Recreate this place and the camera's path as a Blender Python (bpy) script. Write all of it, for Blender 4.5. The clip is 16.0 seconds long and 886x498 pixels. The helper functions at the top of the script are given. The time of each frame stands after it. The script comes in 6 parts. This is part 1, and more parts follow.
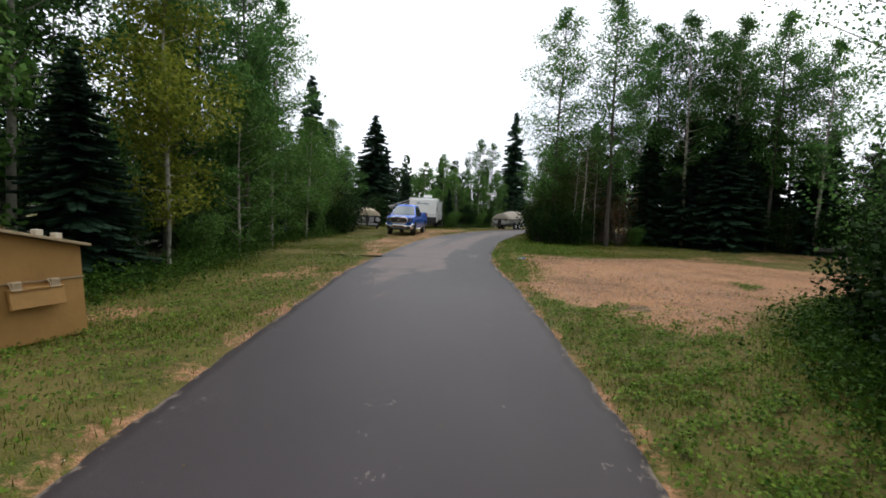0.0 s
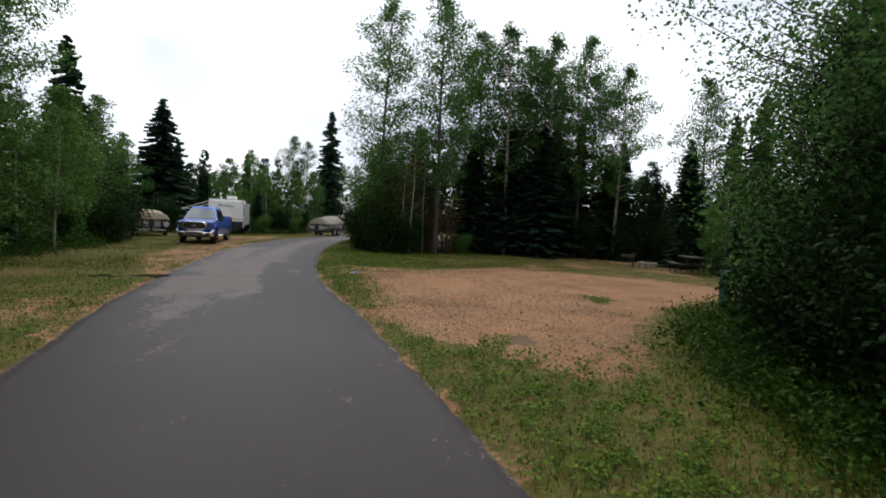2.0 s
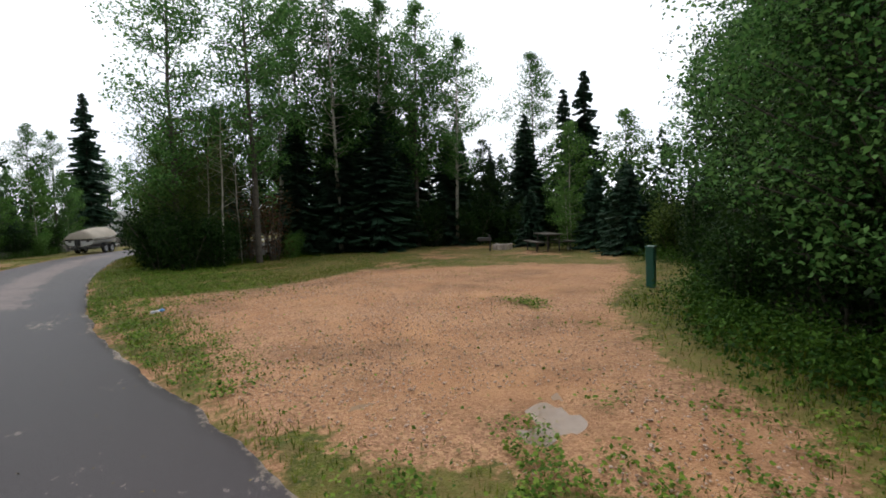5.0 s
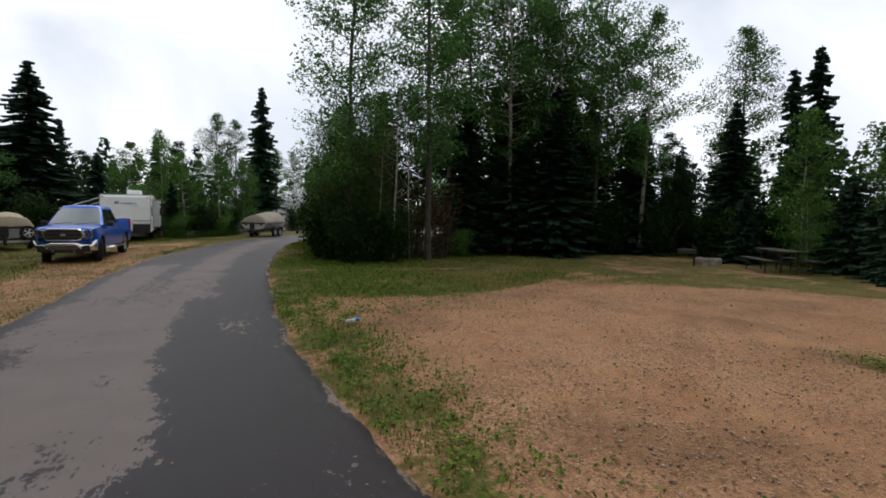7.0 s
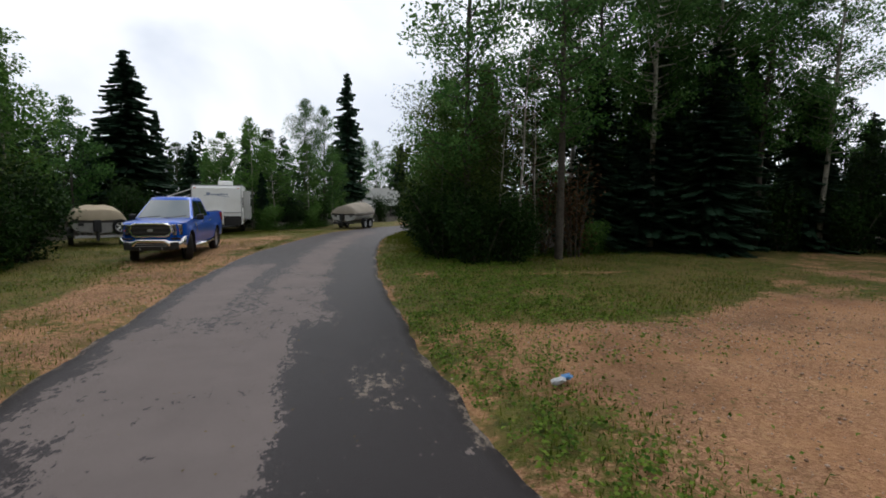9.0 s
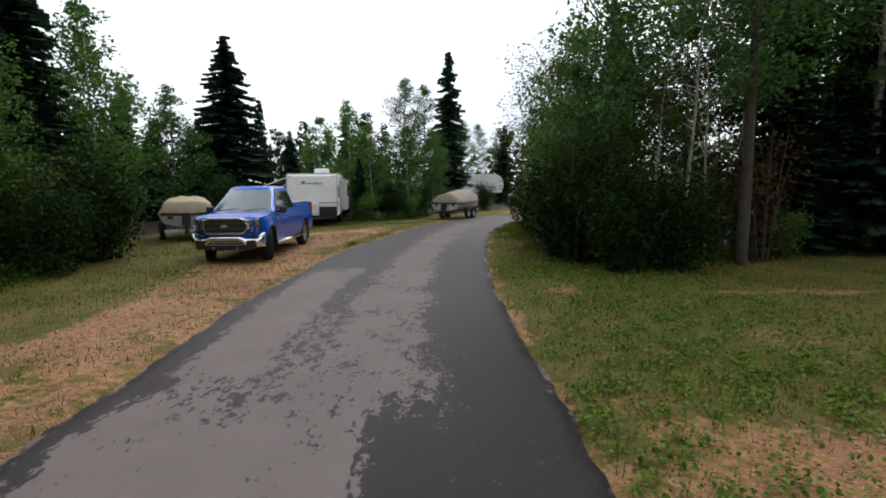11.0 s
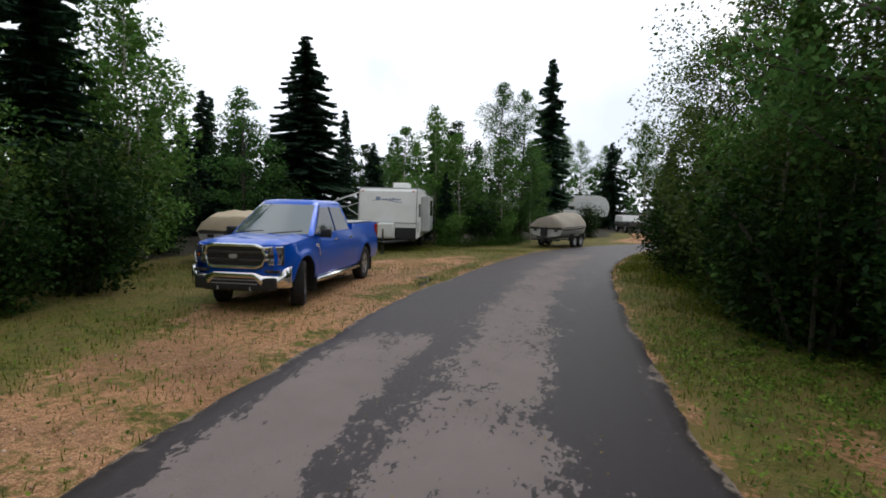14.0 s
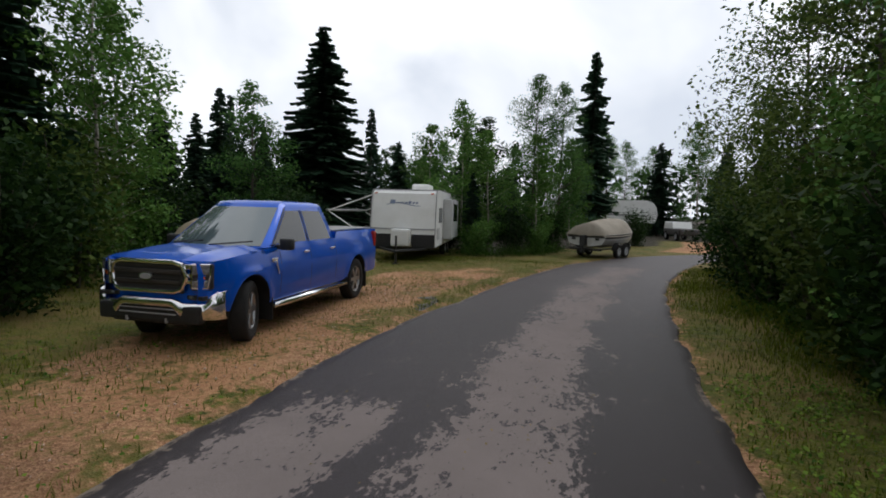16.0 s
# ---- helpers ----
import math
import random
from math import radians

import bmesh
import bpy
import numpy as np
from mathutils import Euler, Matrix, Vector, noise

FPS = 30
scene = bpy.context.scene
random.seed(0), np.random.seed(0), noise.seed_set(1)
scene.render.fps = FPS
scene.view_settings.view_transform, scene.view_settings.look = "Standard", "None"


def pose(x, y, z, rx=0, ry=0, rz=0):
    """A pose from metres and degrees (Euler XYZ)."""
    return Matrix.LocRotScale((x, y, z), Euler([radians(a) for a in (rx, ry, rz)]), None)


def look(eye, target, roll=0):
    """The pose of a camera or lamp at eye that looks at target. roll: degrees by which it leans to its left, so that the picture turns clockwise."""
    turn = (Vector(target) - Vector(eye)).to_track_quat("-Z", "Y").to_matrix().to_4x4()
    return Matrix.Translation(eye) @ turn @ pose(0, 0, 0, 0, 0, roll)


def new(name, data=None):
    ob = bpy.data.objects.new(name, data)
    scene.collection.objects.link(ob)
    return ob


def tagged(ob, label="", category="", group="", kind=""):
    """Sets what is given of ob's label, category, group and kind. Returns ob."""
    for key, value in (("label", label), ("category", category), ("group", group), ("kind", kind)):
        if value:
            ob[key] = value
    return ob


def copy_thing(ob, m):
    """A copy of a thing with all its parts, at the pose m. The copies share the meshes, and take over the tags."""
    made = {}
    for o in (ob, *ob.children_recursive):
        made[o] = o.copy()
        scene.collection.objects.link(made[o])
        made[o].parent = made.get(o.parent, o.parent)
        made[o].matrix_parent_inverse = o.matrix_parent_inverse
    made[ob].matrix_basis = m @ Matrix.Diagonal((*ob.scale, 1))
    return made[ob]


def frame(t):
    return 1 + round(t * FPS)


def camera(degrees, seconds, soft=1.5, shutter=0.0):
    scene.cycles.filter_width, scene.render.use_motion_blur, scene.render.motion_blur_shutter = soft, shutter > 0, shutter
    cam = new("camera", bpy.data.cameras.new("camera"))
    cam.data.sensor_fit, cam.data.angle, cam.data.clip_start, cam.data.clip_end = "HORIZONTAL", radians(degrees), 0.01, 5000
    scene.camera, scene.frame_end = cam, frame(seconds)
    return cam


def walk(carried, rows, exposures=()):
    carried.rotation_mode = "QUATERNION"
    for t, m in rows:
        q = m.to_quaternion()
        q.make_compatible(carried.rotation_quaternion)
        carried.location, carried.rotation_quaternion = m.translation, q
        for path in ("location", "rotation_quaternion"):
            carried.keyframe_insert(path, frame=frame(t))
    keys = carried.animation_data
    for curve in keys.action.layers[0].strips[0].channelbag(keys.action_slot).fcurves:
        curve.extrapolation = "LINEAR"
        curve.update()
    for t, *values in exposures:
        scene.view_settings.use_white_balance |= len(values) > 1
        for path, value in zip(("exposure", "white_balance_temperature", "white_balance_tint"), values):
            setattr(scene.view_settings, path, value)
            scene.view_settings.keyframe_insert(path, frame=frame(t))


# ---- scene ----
cam = camera(82.7, 16.0, soft=1.8)
PATH = [
    (0, 0.195, -0.188, 1.816, -4.75, -2.25, 9.69),
    (0.5, 0.059, 0.505, 1.812, -4.68, -3.21, 7.07),
    (1, -0.094, 1.194, 1.815, -4.16, -3.56, 2.61),
    (1.5, -0.264, 1.891, 1.822, -3.80, -3.34, -3.70),
    (2, -0.459, 2.588, 1.833, -3.27, -3.01, -11.42),
    (2.5, -0.515, 3.276, 1.835, -2.99, -1.91, -19.82),
    (3, -0.486, 3.958, 1.823, -2.75, -0.19, -28.16),
    (3.2, -0.512, 4.276, 1.822, -2.60, 0.04, -31.88),
    (5.3, -0.731, 7.549, 1.815, -4.27, 2.23, -33.32),
    (5.5, -0.759, 7.879, 1.817, -4.84, 2.32, -31.17),
    (6, -0.798, 8.608, 1.827, -4.85, 2.11, -23.98),
    (6.5, -0.985, 9.425, 1.853, -4.27, 0.40, -22.47),
    (7, -1.292, 10.311, 1.854, -4.16, -0.96, -18.91),
    (7.5, -1.556, 11.268, 1.867, -4.46, -1.11, -16.96),
    (8, -1.787, 12.208, 1.856, -4.90, -0.77, -13.70),
    (8.5, -1.960, 13.144, 1.834, -5.90, -0.16, -11.89),
    (9, -2.094, 14.007, 1.821, -5.49, -0.38, -10.70),
    (9.5, -2.173, 14.854, 1.800, -5.70, -0.34, -6.30),
    (9.7, -2.182, 15.201, 1.802, -6.26, -0.25, -5.36),
    (11.8, -2.291, 18.947, 1.819, -6.99, 0.52, 4.13),
    (12, -2.306, 19.304, 1.821, -6.87, 0.45, 4.97),
    (12.5, -2.385, 20.081, 1.803, -6.56, 0.11, 6.51),
    (13, -2.524, 20.785, 1.807, -5.95, -0.24, 7.69),
    (13.5, -2.634, 21.455, 1.797, -5.34, -0.79, 8.97),
    (14, -2.713, 22.101, 1.793, -4.73, -1.25, 10.76),
    (14.5, -2.733, 22.731, 1.796, -4.34, -1.49, 12.71),
    (15, -2.690, 23.371, 1.797, -4.31, -1.70, 14.32),
    (15.5, -2.633, 23.995, 1.812, -4.28, -1.51, 15.07),
    (16, -2.560, 24.631, 1.800, -4.31, -1.55, 15.37),
]
walk(cam, [(t, pose(x, y, z, 90 + pitch, roll, yaw)) for t, x, y, z, pitch, roll, yaw in PATH],
     exposures=[(0.0, 0.32), (1.0, 0.15), (2.0, 0.0), (3.0, 0.04), (5.5, 0.45), (6.0, 0.33), (7.0, -0.18), (8.5, -0.24), (9.5, -0.06), (12.0, 0.20), (13.0, 0.18), (16.0, -0.26)])

# ---- sky and sun: a bright overcast evening ----
world = bpy.data.worlds.new("sky")
scene.world = world
world.use_nodes = True
wn, wl = world.node_tree.nodes, world.node_tree.links
wn.clear()
w_out = wn.new("ShaderNodeOutputWorld")
w_bg = wn.new("ShaderNodeBackground")
w_sky = wn.new("ShaderNodeTexSky")
w_sky.sky_type, w_sky.sun_disc = "NISHITA", False
w_sky.sun_elevation, w_sky.sun_rotation = radians(48), radians(20)
w_dim = wn.new("ShaderNodeVectorMath")
w_dim.operation = "SCALE"
w_dim.inputs[3].default_value = 0.10
w_noise = wn.new("ShaderNodeTexNoise")
w_noise.inputs["Scale"].default_value = 2.2
w_noise.inputs["Detail"].default_value = 5
w_noise.inputs["Roughness"].default_value = 0.5
w_noise.inputs["Distortion"].default_value = 0.6
w_ramp = wn.new("ShaderNodeValToRGB")
w_ramp.color_ramp.elements[0].position, w_ramp.color_ramp.elements[0].color = 0.36, (0.78, 0.84, 0.95, 1)
w_ramp.color_ramp.elements[1].position, w_ramp.color_ramp.elements[1].color = 0.58, (1.20, 1.23, 1.28, 1)
w_mix = wn.new("ShaderNodeMix")
w_mix.data_type = "RGBA"
w_mix.inputs[0].default_value = 0.93
wl.new(w_sky.outputs[0], w_dim.inputs[0])
wl.new(w_dim.outputs[0], w_mix.inputs[6])
wl.new(w_noise.outputs[0], w_ramp.inputs[0])
wl.new(w_ramp.outputs[0], w_mix.inputs[7])
# the overcast is brightest round the hidden sun and duller on the far side
w_geo = wn.new("ShaderNodeTexCoord")
w_dot = wn.new("ShaderNodeVectorMath")
w_dot.operation = "DOT_PRODUCT"
w_dot.inputs[1].default_value = (0.25, 0.85, 0.46)
w_glow = wn.new("ShaderNodeMapRange")
w_glow.inputs[1].default_value, w_glow.inputs[2].default_value, w_glow.inputs[3].default_value, w_glow.inputs[4].default_value = -0.55, 0.55, 0.66, 1.12
w_scale = wn.new("ShaderNodeVectorMath")
w_scale.operation = "SCALE"
wl.new(w_geo.outputs["Generated"], w_dot.inputs[0])
wl.new(w_dot.outputs["Value"], w_glow.inputs[0])
wl.new(w_mix.outputs[2], w_scale.inputs[0])
wl.new(w_glow.outputs[0], w_scale.inputs[3])
wl.new(w_scale.outputs[0], w_bg.inputs[0])
w_bg.inputs[1].default_value = 1.0
wl.new(w_bg.outputs[0], w_out.inputs[0])

sun = new("sun", bpy.data.lights.new("sun", "SUN"))
sun.data.energy, sun.data.angle, sun.data.color = 0.7, radians(25), (1.0, 0.96, 0.9)
sun.matrix_world = look((0, 0, 40), (-12, -33, 0))


# ---- materials ----
def mat(name, color, rough=0.6, metal=0.0, second=None, scale=8.0, spot=0.5, bump=0.0, bump_scale=60.0, coat=0.0, spec=0.5, lo=0.35, hi=0.65, vary=0.0):
    """A principled material: two colours mixed by a two-scale noise, and a fine bump."""
    m = bpy.data.materials.new(name)
    m.use_nodes = True
    n, l = m.node_tree.nodes, m.node_tree.links
    b = n["Principled BSDF"]
    b.inputs["Roughness"].default_value, b.inputs["Metallic"].default_value = rough, metal
    b.inputs["Coat Weight"].default_value, b.inputs["Specular IOR Level"].default_value = coat, spec
    b.inputs["Coat Roughness"].default_value = 0.06
    b.inputs["Base Color"].default_value = (*color, 1)
    tc = n.new("ShaderNodeTexCoord")
    if second:
        t = n.new("ShaderNodeTexNoise")
        t.inputs["Scale"].default_value, t.inputs["Detail"].default_value, t.inputs["Roughness"].default_value = scale, 6, 0.65
        l.new(tc.outputs["Object"], t.inputs["Vector"])
        r = n.new("ShaderNodeMapRange")
        r.inputs[1].default_value, r.inputs[2].default_value = lo, hi
        l.new(t.outputs[0], r.inputs[0])
        x = n.new("ShaderNodeMix")
        x.data_type = "RGBA"
        x.inputs[6].default_value, x.inputs[7].default_value = (*color, 1), (*second, 1)
        l.new(r.outputs[0], x.inputs[0])
        last = x.outputs[2]
        if vary:
            oi = n.new("ShaderNodeObjectInfo")
            h = n.new("ShaderNodeHueSaturation")
            vr = n.new("ShaderNodeMapRange")
            vr.inputs[3].default_value, vr.inputs[4].default_value = 1 - vary, 1 + vary
            l.new(oi.outputs["Random"], vr.inputs[0])
            l.new(vr.outputs[0], h.inputs["Value"])
            l.new(last, h.inputs["Color"])
            last = h.outputs[0]
        l.new(last, b.inputs["Base Color"])
    if bump:
        t2 = n.new("ShaderNodeTexNoise")
        t2.inputs["Scale"].default_value, t2.inputs["Detail"].default_value = bump_scale, 4
        l.new(tc.outputs["Object"], t2.inputs["Vector"])
        bp = n.new("ShaderNodeBump")
        bp.inputs["Strength"].default_value, bp.inputs["Distance"].default_value = bump, 0.02
        l.new(t2.outputs[0], bp.inputs["Height"])
        l.new(bp.outputs[0], b.inputs["Normal"])
    return m


def leaf_mat(name, dark, light, gloss=0.6, through_light=0.22, vary=0.25):
    """Leaves: each one takes its own tone between two greens, each tree its own shade; light shines through them."""
    m = bpy.data.materials.new(name)
    m.use_nodes = True
    n, l = m.node_tree.nodes, m.node_tree.links
    b = n["Principled BSDF"]
    b.inputs["Roughness"].default_value, b.inputs["Specular IOR Level"].default_value = gloss, 0.07
    g = n.new("ShaderNodeNewGeometry")
    x = n.new("ShaderNodeMix")
    x.data_type = "RGBA"
    x.inputs[6].default_value, x.inputs[7].default_value = (*dark, 1), (*light, 1)
    l.new(g.outputs["Random Per Island"], x.inputs[0])
    oi = n.new("ShaderNodeObjectInfo")
    vr = n.new("ShaderNodeMapRange")
    vr.inputs[3].default_value, vr.inputs[4].default_value = 1 - vary, 1 + vary
    l.new(oi.outputs["Random"], vr.inputs[0])
    hs = n.new("ShaderNodeHueSaturation")
    l.new(vr.outputs[0], hs.inputs["Value"])
    l.new(x.outputs[2], hs.inputs["Color"])
    l.new(hs.outputs[0], b.inputs["Base Color"])
    tr = n.new("ShaderNodeBsdfTranslucent")
    l.new(hs.outputs[0], tr.inputs["Color"])
    mx = n.new("ShaderNodeMixShader")
    mx.inputs[0].default_value = through_light
    l.new(b.outputs[0], mx.inputs[1])
    l.new(tr.outputs[0], mx.inputs[2])
    l.new(mx.outputs[0], n["Material Output"].inputs[0])
    return m


def ramp_noise(n, l, vec, scale, lo, hi, detail=6, rough=0.62, a=0.0, b=1.0):
    t = n.new("ShaderNodeTexNoise")
    t.inputs["Scale"].default_value, t.inputs["Detail"].default_value, t.inputs["Roughness"].default_value = scale, detail, rough
    l.new(vec, t.inputs["Vector"])
    r = n.new("ShaderNodeMapRange")
    r.inputs[1].default_value, r.inputs[2].default_value, r.inputs[3].default_value, r.inputs[4].default_value = lo, hi, a, b
    l.new(t.outputs[0], r.inputs[0])
    return r.outputs[0]


def mixed(n, l, fac, a, b):
    x = n.new("ShaderNodeMix")
    x.data_type = "RGBA"
    for k, v in ((6, a), (7, b)):
        if isinstance(v, tuple):
            x.inputs[k].default_value = (*v, 1)
        else:
            l.new(v, x.inputs[k])
    if isinstance(fac, float):
        x.inputs[0].default_value = fac
    else:
        l.new(fac, x.inputs[0])
    return x.outputs[2]


def calc(n, l, op, a, b=0.0, clamp=False):
    x = n.new("ShaderNodeMath")
    x.operation, x.use_clamp = op, clamp
    for k, v in ((0, a), (1, b)):
        if isinstance(v, float):
            x.inputs[k].default_value = v
        else:
            l.new(v, x.inputs[k])
    return x.outputs[0]


def ground_mat():
    """Turf, worn dirt and pinkish gravel, by the two region weights stored on the ground, with ragged borders."""
    m = bpy.data.materials.new("ground_turf_and_gravel")
    m.use_nodes = True
    n, l = m.node_tree.nodes, m.node_tree.links
    b = n["Principled BSDF"]
    vec = n.new("ShaderNodeTexCoord").outputs["Object"]
    ga = n.new("ShaderNodeAttribute")
    ga.attribute_name = "gravel"
    la = n.new("ShaderNodeAttribute")
    la.attribute_name = "litter"
    # gravel: fine stones in pink, buff and grey over sandy dirt
    v = n.new("ShaderNodeTexVoronoi")
    v.inputs["Scale"].default_value = 55
    l.new(vec, v.inputs["Vector"])
    sep = n.new("ShaderNodeSeparateColor")
    l.new(v.outputs["Color"], sep.inputs[0])
    stone = mixed(n, l, sep.outputs[0], (0.145, 0.062, 0.032), (0.63, 0.36, 0.21))
    v2 = n.new("ShaderNodeTexVoronoi")
    v2.inputs["Scale"].default_value = 26
    l.new(vec, v2.inputs["Vector"])
    sep2 = n.new("ShaderNodeSeparateColor")
    l.new(v2.outputs["Color"], sep2.inputs[0])
    big = mixed(n, l, sep2.outputs[1], (0.18, 0.088, 0.042), (0.58, 0.35, 0.19))
    stone = mixed(n, l, calc(n, l, "GREATER_THAN", sep2.outputs[0], 0.62), stone, big)
    sand = mixed(n, l, ramp_noise(n, l, vec, 0.9, 0.35, 0.65), (0.38, 0.182, 0.084), (0.535, 0.285, 0.136))
    grav = mixed(n, l, ramp_noise(n, l, vec, 0.55, 0.38, 0.6, a=0.20, b=0.75), sand, stone)
    damp = ramp_noise(n, l, vec, 0.42, 0.50, 0.66, a=1.0, b=0.62)
    dm = n.new("ShaderNodeVectorMath")
    dm.operation = "SCALE"
    l.new(grav, dm.inputs[0])
    l.new(damp, dm.inputs[3])
    # turf: dull olive to fresh green with yellowed patches
    turf = mixed(n, l, ramp_noise(n, l, vec, 7.0, 0.35, 0.68), (0.038, 0.054, 0.005), (0.135, 0.152, 0.012))
    turf = mixed(n, l, ramp_noise(n, l, vec, 0.5, 0.42, 0.60), turf, (0.185, 0.148, 0.040))
    turf = mixed(n, l, ramp_noise(n, l, vec, 28.0, 0.50, 0.66, a=0.0, b=0.75), turf, (0.20, 0.15, 0.06))
    turf = mixed(n, l, ramp_noise(n, l, vec, 2.3, 0.48, 0.62, a=0.0, b=0.8), turf, (0.175, 0.120, 0.042))
    turf = mixed(n, l, ramp_noise(n, l, vec, 1.4, 0.56, 0.68, a=0.0, b=0.7), turf, (0.055, 0.085, 0.012))
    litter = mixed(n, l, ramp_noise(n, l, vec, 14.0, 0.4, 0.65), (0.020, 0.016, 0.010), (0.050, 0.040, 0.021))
    # ragged border between turf and gravel
    rag = calc(n, l, "ADD", calc(n, l, "MULTIPLY", ramp_noise(n, l, vec, 1.1, 0.2, 0.8, a=-1.0), 0.42), calc(n, l, "MULTIPLY", ramp_noise(n, l, vec, 9.0, 0.2, 0.8, a=-1.0), 0.3))
    gw = calc(n, l, "ADD", ga.outputs["Fac"], rag)
    gr = n.new("ShaderNodeMapRange")
    gr.inputs[1].default_value, gr.inputs[2].default_value = 0.40, 0.60
    l.new(gw, gr.inputs[0])
    col = mixed(n, l, gr.outputs[0], turf, dm.outputs[0])
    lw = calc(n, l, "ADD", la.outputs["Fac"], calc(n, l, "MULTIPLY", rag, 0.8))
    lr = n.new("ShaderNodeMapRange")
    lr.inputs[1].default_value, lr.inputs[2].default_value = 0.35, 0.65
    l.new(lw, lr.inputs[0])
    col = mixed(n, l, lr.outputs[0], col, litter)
    l.new(col, b.inputs["Base Color"])
    b.inputs["Roughness"].default_value, b.inputs["Specular IOR Level"].default_value = 0.85, 0.25
    bp = n.new("ShaderNodeBump")
    bp.inputs["Strength"].default_value, bp.inputs["Distance"].default_value = 0.7, 0.03
    l.new(calc(n, l, "ADD", v.outputs["Distance"], ramp_noise(n, l, vec, 25.0, 0.2, 0.8)), bp.inputs["Height"])
    l.new(bp.outputs[0], b.inputs["Normal"])
    return m


def asphalt_mat():
    """Worn asphalt, drying after rain: dark damp parts and pale dry ones, by the weight stored on the road, with ragged borders."""
    m = bpy.data.materials.new("asphalt_drying")
    m.use_nodes = True
    n, l = m.node_tree.nodes, m.node_tree.links
    b = n["Principled BSDF"]
    vec = n.new("ShaderNodeTexCoord").outputs["Object"]
    mp = n.new("ShaderNodeMapping")
    mp.inputs["Scale"].default_value = (1.0, 0.55, 1.0)
    l.new(vec, mp.inputs["Vector"])
    da = n.new("ShaderNodeAttribute")
    da.attribute_name = "dry"
    ed = n.new("ShaderNodeAttribute")
    ed.attribute_name = "sand"
    rag = calc(n, l, "ADD", calc(n, l, "MULTIPLY", ramp_noise(n, l, mp.outputs[0], 1.6, 0.22, 0.78, a=-1.0), 0.55), calc(n, l, "MULTIPLY", ramp_noise(n, l, mp.outputs[0], 9.0, 0.2, 0.8, a=-1.0), 0.55))
    rag = calc(n, l, "ADD", rag, calc(n, l, "MULTIPLY", ramp_noise(n, l, mp.outputs[0], 26.0, 0.25, 0.75, a=-1.0), 0.38))
    r = n.new("ShaderNodeMapRange")
    r.inputs[1].default_value, r.inputs[2].default_value = 0.47, 0.56
    l.new(calc(n, l, "ADD", da.outputs["Fac"], rag), r.inputs[0])
    fine = ramp_noise(n, l, vec, 160.0, 0.3, 0.7, detail=3)
    wet = mixed(n, l, fine, (0.026, 0.020, 0.022), (0.054, 0.043, 0.046))
    wet = mixed(n, l, ramp_noise(n, l, mp.outputs[0], 0.7, 0.3, 0.7, a=0.0, b=0.6), wet, (0.060, 0.048, 0.050))
    dp = n.new("ShaderNodeAttribute")
    dp.attribute_name = "soaked"
    wet = mixed(n, l, dp.outputs["Fac"], wet, mixed(n, l, fine, (0.012, 0.009, 0.010), (0.032, 0.025, 0.027)))
    dry = mixed(n, l, fine, (0.155, 0.127, 0.119), (0.25, 0.21, 0.198))
    dry = mixed(n, l, ramp_noise(n, l, vec, 1.3, 0.35, 0.7, a=0.0, b=0.5), dry, (0.14, 0.116, 0.110))
    col = mixed(n, l, r.outputs[0], wet, dry)
    sr = n.new("ShaderNodeMapRange")
    sr.inputs[1].default_value, sr.inputs[2].default_value = 0.55, 0.75
    l.new(calc(n, l, "ADD", ed.outputs["Fac"], calc(n, l, "MULTIPLY", rag, 0.7)), sr.inputs[0])
    col = mixed(n, l, sr.outputs[0], col, (0.24, 0.19, 0.15))
    # scattered pale chips
    chip = n.new("ShaderNodeTexVoronoi")
    chip.inputs["Scale"].default_value = 7
    l.new(vec, chip.inputs["Vector"])
    cr = n.new("ShaderNodeMapRange")
    cr.inputs[1].default_value, cr.inputs[2].default_value, cr.inputs[3].default_value, cr.inputs[4].default_value = 0.035, 0.05, 0.6, 0.0
    l.new(chip.outputs["Distance"], cr.inputs[0])
    col = mixed(n, l, cr.outputs[0], col, (0.30, 0.27, 0.24))
    l.new(col, b.inputs["Base Color"])
    rr = n.new("ShaderNodeMapRange")
    rr.inputs[3].default_value, rr.inputs[4].default_value = 0.52, 0.85
    l.new(r.outputs[0], rr.inputs[0])
    l.new(rr.outputs[0], b.inputs["Roughness"])
    b.inputs["Specular IOR Level"].default_value = 0.28
    bp = n.new("ShaderNodeBump")
    bp.inputs["Strength"].default_value, bp.inputs["Distance"].default_value = 0.35, 0.01
    l.new(fine, bp.inputs["Height"])
    l.new(bp.outputs[0], b.inputs["Normal"])
    return m


M_GROUND, M_ROAD = ground_mat(), asphalt_mat()
M_BARK = mat("bark_grey_brown", (0.10, 0.085, 0.065), 0.9, second=(0.045, 0.038, 0.03), scale=9, bump=0.8, bump_scale=30)
M_BIRCH = mat("bark_pale_aspen", (0.33, 0.31, 0.25), 0.8, second=(0.11, 0.10, 0.08), scale=6, lo=0.5, hi=0.62, bump=0.4, bump_scale=25)
M_DEAD = mat("bark_dead_brown", (0.16, 0.10, 0.07), 0.9, second=(0.08, 0.05, 0.035), scale=9, bump=0.6, bump_scale=30)
M_LEAF = leaf_mat("aspen_leaves", (0.030, 0.095, 0.022), (0.125, 0.240, 0.066), through_light=0.45)
# leaves with the woods' deep shade put into their colour, nearly black
M_LEAF_SHADED = leaf_mat("shaded_leaves", (0.005, 0.020, 0.0045), (0.032, 0.068, 0.014), through_light=0.25)
M_LEAF_YELLOW = leaf_mat("yellowing_leaves", (0.11, 0.16, 0.018), (0.33, 0.35, 0.05), vary=0.1, through_light=0.4)
